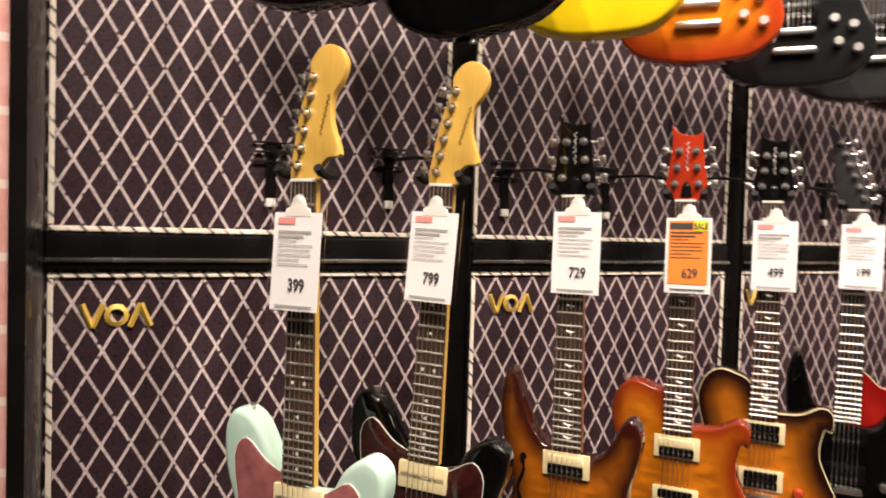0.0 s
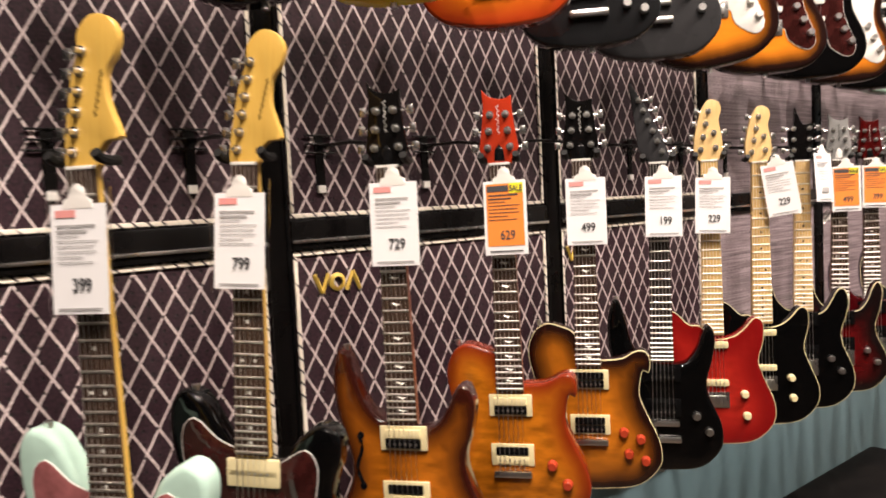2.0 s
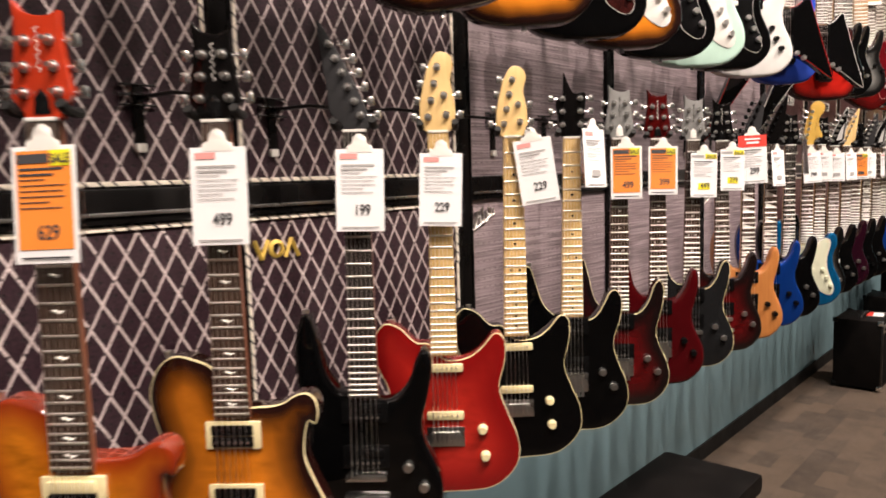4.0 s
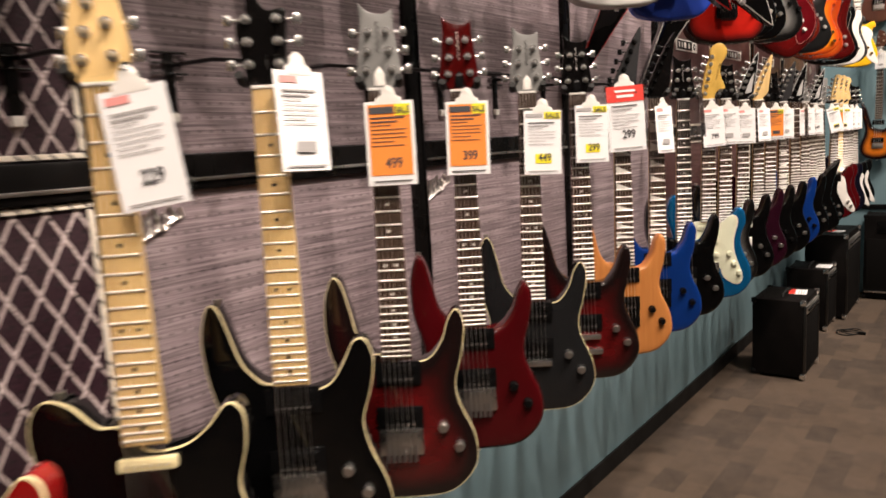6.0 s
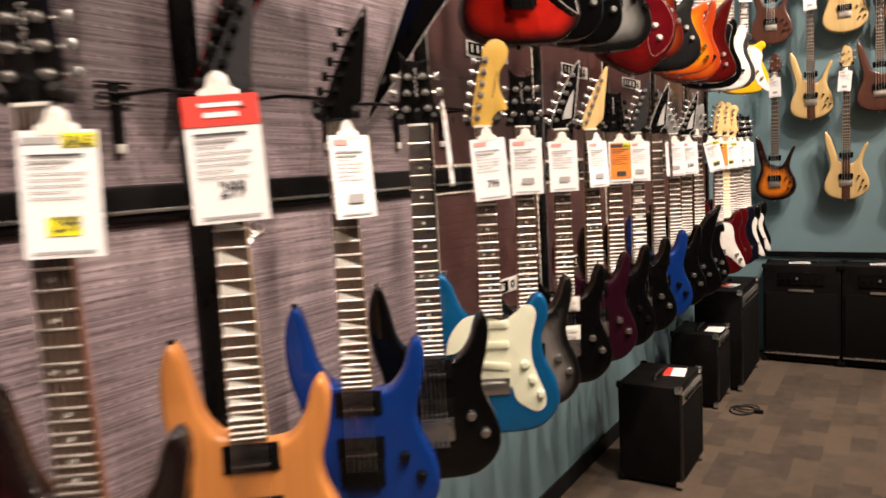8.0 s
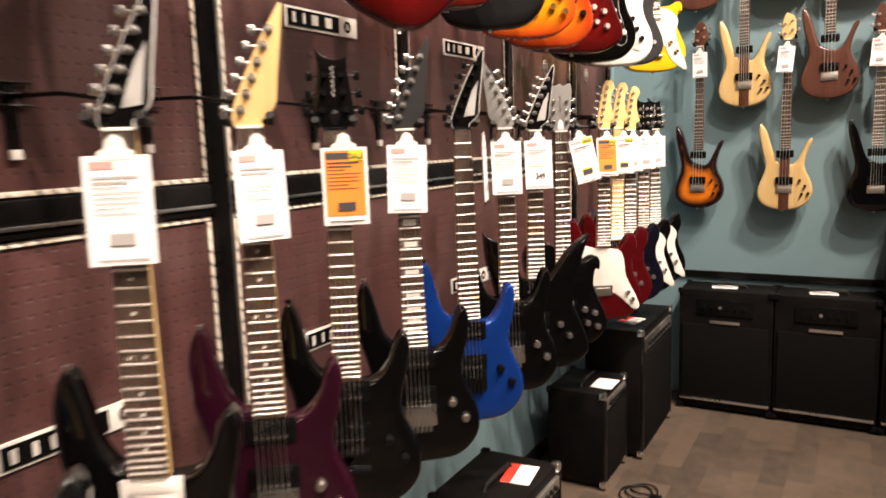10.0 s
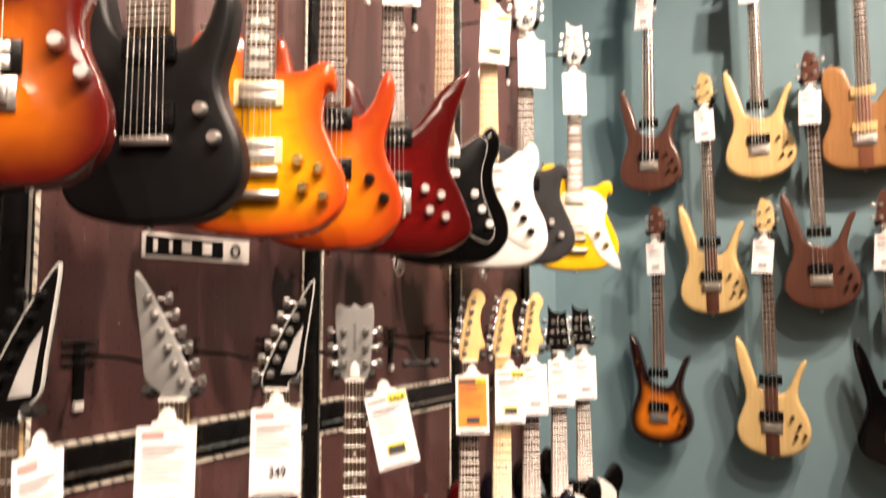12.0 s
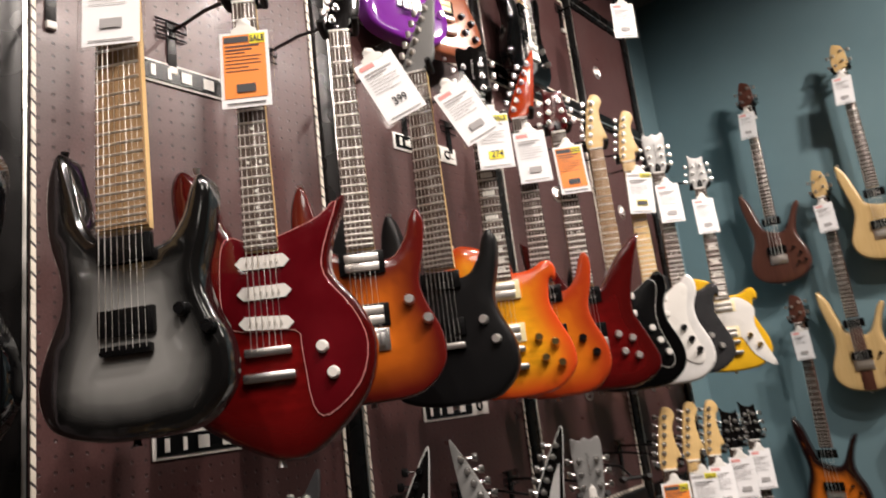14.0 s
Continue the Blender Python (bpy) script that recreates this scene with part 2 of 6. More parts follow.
NATURAL = wood("pale_ash", (0.58, 0.39, 0.155), (0.70, 0.51, 0.25), 0.3, 14)
WALNUT = wood("walnut", (0.066, 0.024, 0.017), (0.115, 0.046, 0.030), 0.3, 14)
WALNUTLT = wood("light_walnut", (0.27, 0.125, 0.045), (0.38, 0.19, 0.075), 0.3, 14)
ORANGEWOOD = wood("orange_mahogany", (0.50, 0.185, 0.048), (0.62, 0.255, 0.075), 0.3, 14)

# ---------------------------------------------------------------- mesh helpers
MESHES = {}


def finish(bm, name, mat, smooth=True):
    bmesh.ops.recalc_face_normals(bm, faces=bm.faces)
    me = bpy.data.meshes.new(name)
    bm.to_mesh(me)
    bm.free()
    if smooth:
        for p in me.polygons:
            p.use_smooth = True
        me.set_sharp_from_angle(angle=radians(38))
    if mat:
        me.materials.append(mat)
    return me


def shared(key, make, mat, smooth=True):
    """The mesh of that key in that material, built once."""
    full = (key, mat.name)
    if full not in MESHES:
        MESHES[full] = finish(make(), key if isinstance(key, str) else key[0], mat, smooth)
    return MESHES[full]


def put(name, me, parent, loc=(0, 0, 0), rot=(0, 0, 0), scale=(1, 1, 1), label=""):
    """Links a mesh as one part under a thing or part."""
    ob = new(name, me)
    ob.parent = parent
    ob.location, ob.rotation_euler, ob.scale = loc, [radians(a) for a in rot], scale
    if label:
        ob["label"] = label
    return ob


def part(name, bm, mat, parent, label="", smooth=True):
    return put(name, finish(bm, name, mat, smooth), parent, label=label)


def thing(name, x, y, z, label, category, group="", rot=(0, 0, 0)):
    ob = new(name)
    ob.empty_display_size = 0.05
    ob.location, ob.rotation_euler = (x, y, z), [radians(a) for a in rot]
    return tagged(ob, label, category, group)


def add_box(bm, a, b, bevel=0.0):
    r = bmesh.ops.create_cube(bm, size=1)
    for v in r["verts"]:
        v.co = Vector([a[i] if v.co[i] < 0 else b[i] for i in range(3)])
    if bevel:
        edges = {e for v in r["verts"] for e in v.link_edges}
        bmesh.ops.bevel(bm, geom=list(edges), offset=bevel, segments=2, profile=0.6, affect="EDGES")
    return bm


def box(a, b, bevel=0.0):
    return add_box(bmesh.new(), a, b, bevel)


def add_cyl(bm, p, q, r0, r1=None, seg=12):
    p, q = Vector(p), Vector(q)
    r = bmesh.ops.create_cone(bm, cap_ends=True, segments=seg, radius1=r0, radius2=r0 if r1 is None else r1, depth=(q - p).length)
    m = Matrix.Translation((p + q) / 2) @ (q - p).to_track_quat("Z", "Y").to_matrix().to_4x4()
    bmesh.ops.transform(bm, matrix=m, verts=r["verts"])
    return bm


def cyl(p, q, r0, r1=None, seg=12):
    return add_cyl(bmesh.new(), p, q, r0, r1, seg)


def tube(points, radius, seg=8):
    """A round bar along the points."""
    bm = bmesh.new()
    pts = [Vector(p) for p in points]
    rings = []
    for i, p in enumerate(pts):
        way = (pts[min(i + 1, len(pts) - 1)] - pts[max(i - 1, 0)]).normalized()
        m = way.to_track_quat("Z", "Y").to_matrix()
        rings.append([bm.verts.new(p + m @ Vector((radius * math.cos(a), radius * math.sin(a), 0))) for a in [2 * math.pi * k / seg for k in range(seg)]])
    for a, b in zip(rings, rings[1:]):
        for k in range(seg):
            bm.faces.new((a[k], a[(k + 1) % seg], b[(k + 1) % seg], b[k]))
    bm.faces.new(rings[0])
    bm.faces.new(rings[-1])
    return bm


def rounded(points, steps=5):
    """A closed smooth outline through control points (x, z)."""
    pts = [Vector(p) for p in points]
    n, out = len(pts), []
    for i in range(n):
        a, b, c, d = pts[i - 1], pts[i], pts[(i + 1) % n], pts[(i + 2) % n]
        for k in range(steps):
            t = k / steps
            out.append(0.5 * ((2 * b) + (c - a) * t + (2 * a - 5 * b + 4 * c - d) * t * t + (3 * b - a - 3 * c + d) * t ** 3))
    return out


def rim_distance(p, outline):
    best = 9.0
    for a, b in zip(outline, outline[1:] + outline[:1]):
        ab = b - a
        t = max(0.0, min(1.0, (p - a).dot(ab) / max(ab.length_squared, 1e-12)))
        best = min(best, (a + ab * t - p).length)
    return best


def inside(p, outline):
    hit = False
    for a, b in zip(outline, outline[1:] + outline[:1]):
        if (a.y > p.y) != (b.y > p.y) and p.x < (b.x - a.x) * (p.y - a.y) / (b.y - a.y) + a.x:
            hit = not hit
    return hit


def slab(outline, front, back, soft=0.006, dome=0.0, step=0.02):
    """A plate of that outline with a rounded front edge, a domed front and the distance from the rim on each point."""
    from mathutils import geometry
    pts = list(outline)
    n = len(pts)
    for d in (soft * 0.134, soft * 0.5, soft):
        for i in range(n):
            t = (pts[(i + 1) % n] - pts[i - 1]).normalized()
            for s in (1, -1):
                p = pts[i] + Vector((t.y, -t.x)) * d * s
                if inside(p, outline) and rim_distance(p, outline) > d * 0.93:
                    pts.append(p)
                    break
    x0, x1 = min(p.x for p in outline), max(p.x for p in outline)
    y0, y1 = min(p.y for p in outline), max(p.y for p in outline)
    gx = x0
    while gx < x1:
        gy = y0
        while gy < y1:
            p = Vector((gx, gy))
            if inside(p, outline) and rim_distance(p, outline) > soft + step * 0.45:
                pts.append(p)
            gy += step
        gx += step
    verts, _, faces, *_ = geometry.delaunay_2d_cdt(pts, [(i, (i + 1) % n) for i in range(n)], [], 1, 1e-5)
    bm = bmesh.new()
    rim = bm.verts.layers.float.new("rim")
    ring, made = {}, []
    for i, p in enumerate(verts):
        d = rim_distance(p, outline)
        k = min(1.0, d / soft)
        y = front + soft * (1 - math.sqrt(max(0.0, 1 - (1 - k) ** 2))) - dome * (1 - math.exp(-d / 0.05))
        v = bm.verts.new((p.x, y, p.y))
        v[rim] = d
        made.append(v)
    for f in faces:
        bm.faces.new([made[i] for i in f])
    loop = [e for e in bm.edges if len(e.link_faces) == 1]
    ext = bmesh.ops.extrude_edge_only(bm, edges=loop)
    low = [g for g in ext["geom"] if isinstance(g, bmesh.types.BMVert)]
    for v in low:
        v.co.y = back
        v[rim] = 0.0
    edges = [g for g in ext["geom"] if isinstance(g, bmesh.types.BMEdge) and all(abs(v.co.y - back) < 1e-6 for v in g.verts)]
    bmesh.ops.contextual_create(bm, geom=edges)
    return bm


def band(outline, front, back, out, inn):
    """A strip that follows an outline, such as a binding."""
    bm = bmesh.new()
    n, rings = len(outline), []
    area = sum(a.x * b.y - b.x * a.y for a, b in zip(outline, outline[1:] + outline[:1]))
    s = 1 if area > 0 else -1
    for i in range(n):
        t = (outline[(i + 1) % n] - outline[i - 1]).normalized()
        o = Vector((t.y, -t.x)) * s
        a, b = outline[i] + o * out, outline[i] - o * inn
        rings.append([bm.verts.new((a.x, back, a.y)), bm.verts.new((a.x, front + inn * 0.5, a.y)), bm.verts.new((b.x, front, b.y)), bm.verts.new((b.x, back, b.y))])
    for i in range(n):
        a, b = rings[i], rings[(i + 1) % n]
        for k in range(4):
            bm.faces.new((a[k], a[(k + 1) % 4], b[(k + 1) % 4], b[k]))
    return bm

# ---------------------------------------------------------------- the room
END_X, BACK_Y, REAR_X, TOP_Z = 9.85, -6.0, -3.0, 4.09
WALL_Y = 0.20          # the teal wall behind and below the panels
PANEL_END = 9.12


def structure(name, bm, mat, label, category):
    me = finish(bm, name, mat, False)
    return tagged(new(name, me), label, category, kind="structure")


structure("floor", box((REAR_X, BACK_Y, -0.12), (END_X + 0.15, WALL_Y + 0.15, 0.0)), CARPET, "brown and grey patchwork carpet floor of the shop", "floor")
structure("wall_north", box((REAR_X, WALL_Y, 0.0), (END_X, WALL_Y + 0.15, TOP_Z)), TEAL, "teal painted shop wall behind the display panels", "wall")
structure("wall_east", box((END_X, BACK_Y, 0.0), (END_X + 0.15, WALL_Y + 0.15, TOP_Z)), TEAL, "teal painted end wall hung with bass guitars", "wall")
# south and west walls are never in view; added to enclose the light
structure("wall_south", box((REAR_X, BACK_Y - 0.15, 0.0), (END_X + 0.15, BACK_Y, TOP_Z)), UNSEENWALL, "unseen plain wall added to close the room opposite the panels", "wall")
structure("wall_west", box((REAR_X - 0.15, BACK_Y - 0.15, 0.0), (REAR_X, WALL_Y + 0.15, TOP_Z)), UNSEENWALL, "unseen plain wall added to close the room behind the start", "wall")
structure("ceiling", box((REAR_X - 0.15, BACK_Y - 0.15, TOP_Z), (END_X + 0.15, WALL_Y + 0.15, TOP_Z + 0.1)), CEILPAINT, "plain painted shop ceiling", "ceiling")
structure("baseboard", box((REAR_X, WALL_Y - 0.012, 0.0), (END_X - 0.004, WALL_Y - 0.001, 0.085), 0.003), RUBBER, "black rubber baseboard along the teal wall", "baseboard")
structure("trim", box((END_X - 0.018, BACK_Y, 0.745), (END_X - 0.001, WALL_Y - 0.02, 0.785), 0.004), BLACKPL, "black chair rail across the teal end wall", "trim")

# ---------------------------------------------------------------- display panels
POSTS = [0.902, 1.688, 2.492, 3.222, 4.022, 4.825, 5.618, 6.375, 7.10, 7.825, 8.525, 9.06]
Z_LOW, Z_RAIL, Z_RAIL2, Z_RAIL3, Z_TOP = 0.88, 1.475, 2.985, 3.52, 4.05
POST_W, RAIL_H = 0.052, 0.066


def grille_panel(x0, x1, z0, z1, mat, label, piped):
    root = thing("display_panel", (x0 + x1) / 2, 0.0, z0, label, "wall panel", "printed pegboard panels")
    off = Vector((-(x0 + x1) / 2, 0.0, -z0))
    def sub(name, bm, m, label=""):
        bmesh.ops.translate(bm, verts=bm.verts, vec=off)
        part(name, bm, m, root, label, smooth=False)
    sub("pegboard", box((x0, 0.0, z0), (x1, 0.018, z1)), mat)
    if piped:
        w = 0.009
        sub("piping", box((x0 + 0.004, -0.005, z0 + 0.002), (x1 - 0.004, -0.0005, z0 + 0.002 + w), 0.002), PIPING, "cream beaded piping")
        sub("piping", box((x0 + 0.004, -0.005, z1 - w - 0.002), (x1 - 0.004, -0.0005, z1 - 0.002), 0.002), PIPING, "cream beaded piping")
        sub("piping", box((x0 + 0.004, -0.005, z0 + w + 0.004), (x0 + 0.004 + w, -0.0005, z1 - w - 0.004), 0.002), PIPING, "cream beaded piping")
        sub("piping", box((x1 - 0.004 - w, -0.005, z0 + w + 0.004), (x1 - 0.004, -0.0005, z1 - w - 0.004), 0.002), PIPING, "cream beaded piping")
    return root


for i, x in enumerate(POSTS):
    post = thing("panel_post", x, 0.0, Z_LOW, "glossy black upright post between display panels", "post", "panel posts")
    if i == 0:
        # the deep end frame that closes the brick-printed fixture
        part("post", box((-0.010, -0.345, 0.0), (0.010, WALL_Y - 0.002, Z_TOP - Z_LOW), 0.003), BLACKMETAL, post)
        continue
    part("post", box((-POST_W / 2, -0.012, 0.0), (POST_W / 2, WALL_Y - 0.002, Z_TOP - Z_LOW), 0.004), BLACKMETAL, post)
    part("edge_strip", box((POST_W / 2 - 0.012, -0.015, 0.0), (POST_W / 2 - 0.005, -0.0125, Z_TOP - Z_LOW), 0.001), STEEL if i > 5 else BLACKPL, post)
for i, (a, b) in enumerate(zip(POSTS, POSTS[1:])):
    x0, x1 = a + (0.011 if i == 0 else POST_W / 2 + 0.001), b - POST_W / 2 - 0.001
    if i < 3:
        mat, label, piped = PEG_LATTICE, "pegboard panel printed with a maroon diamond lattice grille", True
    elif i < 6:
        mat, label, piped = PEG_STREAK, "pegboard panel printed with a streaked silver-grey grille", False
    else:
        mat, label, piped = PEG_MAROON, "plain dark maroon pegboard panel with light piping", i < 10
    for z0, z1 in ((Z_LOW, Z_RAIL), (Z_RAIL + RAIL_H, Z_RAIL2), (Z_RAIL2 + RAIL_H, Z_RAIL3), (Z_RAIL3 + RAIL_H, Z_TOP)):
        grille_panel(x0, x1, z0, z1, mat, label, piped)
    for z in (Z_RAIL, Z_RAIL2, Z_RAIL3):
        rail = thing("panel_rail", (x0 + x1) / 2, 0.0, z, "glossy black cross rail with a chrome line", "rail", "panel cross rails")
        h = (x1 - x0) / 2
        part("rail", box((-h, -0.012, 0.001), (h, 0.03, RAIL_H - 0.001), 0.006), BLACKMETAL, rail)
        part("chrome_line", box((-h, -0.0165, 0.016), (h, -0.0125, 0.023), 0.001), CHROME, rail, "thin chrome strip")
brick_fixture = grille_panel(-0.6, POSTS[0] - 0.011, Z_LOW, Z_TOP, PEG_BRICK, "pegboard panel printed in pale red brick", False)
brick_fixture.location.y = -0.335
half_w = (POSTS[0] - 0.011 + 0.6) / 2
part("backing", box((-half_w, 0.019, 0.0), (half_w, WALL_Y + 0.333, Z_TOP - Z_LOW)), BLACKMETAL, brick_fixture, "black box behind the panel", smooth=False)
structure("panel_shelf", box((POSTS[0], 0.019, Z_LOW - 0.02), (PANEL_END, WALL_Y - 0.001, Z_LOW - 0.001)), BLACKMETAL, "black underside that closes the display panels", "trim")


def badge(x, z, w, h, make, label, turn=0.0):
    root = thing("panel_badge", x, -0.001, z, label, "badge", "badges on the panels", (0, turn, 0))
    make(root, w, h)


def gold_letters(root, w, h):
    """Three plain gilt shapes in a row."""
    a = band([Vector((0.5 * h * math.cos(k * 0.524), 0.5 * h * math.sin(k * 0.524))) for k in range(12)], -0.006, 0.0, 0.0, h * 0.2)
    part("gilt_shape", a, GILT, root, "round gilt shape")
    for sx, s in ((-w * 0.36, 1), (w * 0.36, -1)):
        bm = bmesh.new()
        for d in (-1, 1):
            add_cyl(bm, (sx + d * h * 0.42, -0.003, s * h * 0.5), (sx, -0.003, -s * h * 0.5), 0.005, 0.005, 4)
        part("gilt_shape", bm, GILT, root, "slanted gilt shape")


def white_plate(root, w, h):
    part("plate", box((-w / 2, -0.004, -h / 2), (w / 2, 0.0, h / 2), 0.002), WHITEPL, root, "white plate")
    part("field", box((-w * 0.47, -0.006, -h * 0.38), (w * 0.22, -0.0045, h * 0.38)), BLACKPL, root, "black field")
    for k, (bx, bw) in enumerate(((-0.40, 0.035), (-0.27, 0.028), (-0.13, 0.085), (0.06, 0.09))):
        part("letter_bar", box(((bx - bw / 2) * w, -0.0078, -h * 0.24), ((bx + bw / 2) * w, -0.0064, h * 0.24)), WHITEPL, root)
    part("numeral", band([Vector((0.35 * w + 0.3 * h * math.cos(k * 0.524), 0.3 * h * math.sin(k * 0.524))) for k in range(12)], -0.006, -0.0042, 0.0, h * 0.13), BLACKPL, root, "black ring")


def silver_script(root, w, h):
    """A flowing silver stroke without letters."""
    r = random.Random(5)
    high = [r.uniform(0.15, 0.5) for _ in range(60)]
    pts = [(-w / 2 + w * k / 48 + 0.006 * math.sin(k * 1.1), -0.005, h * high[k // 6] * math.sin(k * 1.05) + h * 0.16 * (k / 48)) for k in range(49)]
    part("script_stroke", tube(pts, 0.0036, 6), STEEL, root)
    part("script_tail", tube([(-w * 0.45, -0.004, -h * 0.5), (0, -0.004, -h * 0.32), (w * 0.45, -0.004, -h * 0.1)], 0.003, 6), STEEL, root)


def round_badge(root, w, h):
    ring = [Vector((w / 2 * math.cos(k * 0.3142), h / 2 * math.sin(k * 0.3142))) for k in range(20)]
    part("ring", band(ring, -0.004, 0.0, 0.0, 0.006), STEEL, root)
    part("emblem", tube([(-w * 0.25, -0.003, -h * 0.2), (-w * 0.1, -0.003, h * 0.25), (0.0, -0.003, -h * 0.1), (w * 0.15, -0.003, h * 0.22), (w * 0.25, -0.003, -h * 0.2)], 0.004, 6), STEEL, root)


for x, z in ((1.024, 1.398), (1.820, 1.402), (2.600, 1.402)):
    badge(x, z, 0.106, 0.040, gold_letters, "gilt lettering shapes fixed to the lattice grille")
for x in (3.30, 4.10, 4.93):
    for z in (1.42, 2.93):
        badge(x - 0.02, z, 0.13, 0.05, silver_script, "silver script badge on the streaked grille panel", -14)
for x in (6.01, 6.745, 7.475):
    for z in (1.905, 2.648, 1.135):
        badge(x, z, 0.275, 0.05, white_plate, "white plate badge with plain dark lettering bars")
for x in (8.20, 8.72):
    for z in (1.904, 2.62, 1.135, 3.26):
        badge(x, z, 0.062, 0.062, round_badge, "round silver emblem on the maroon panel")

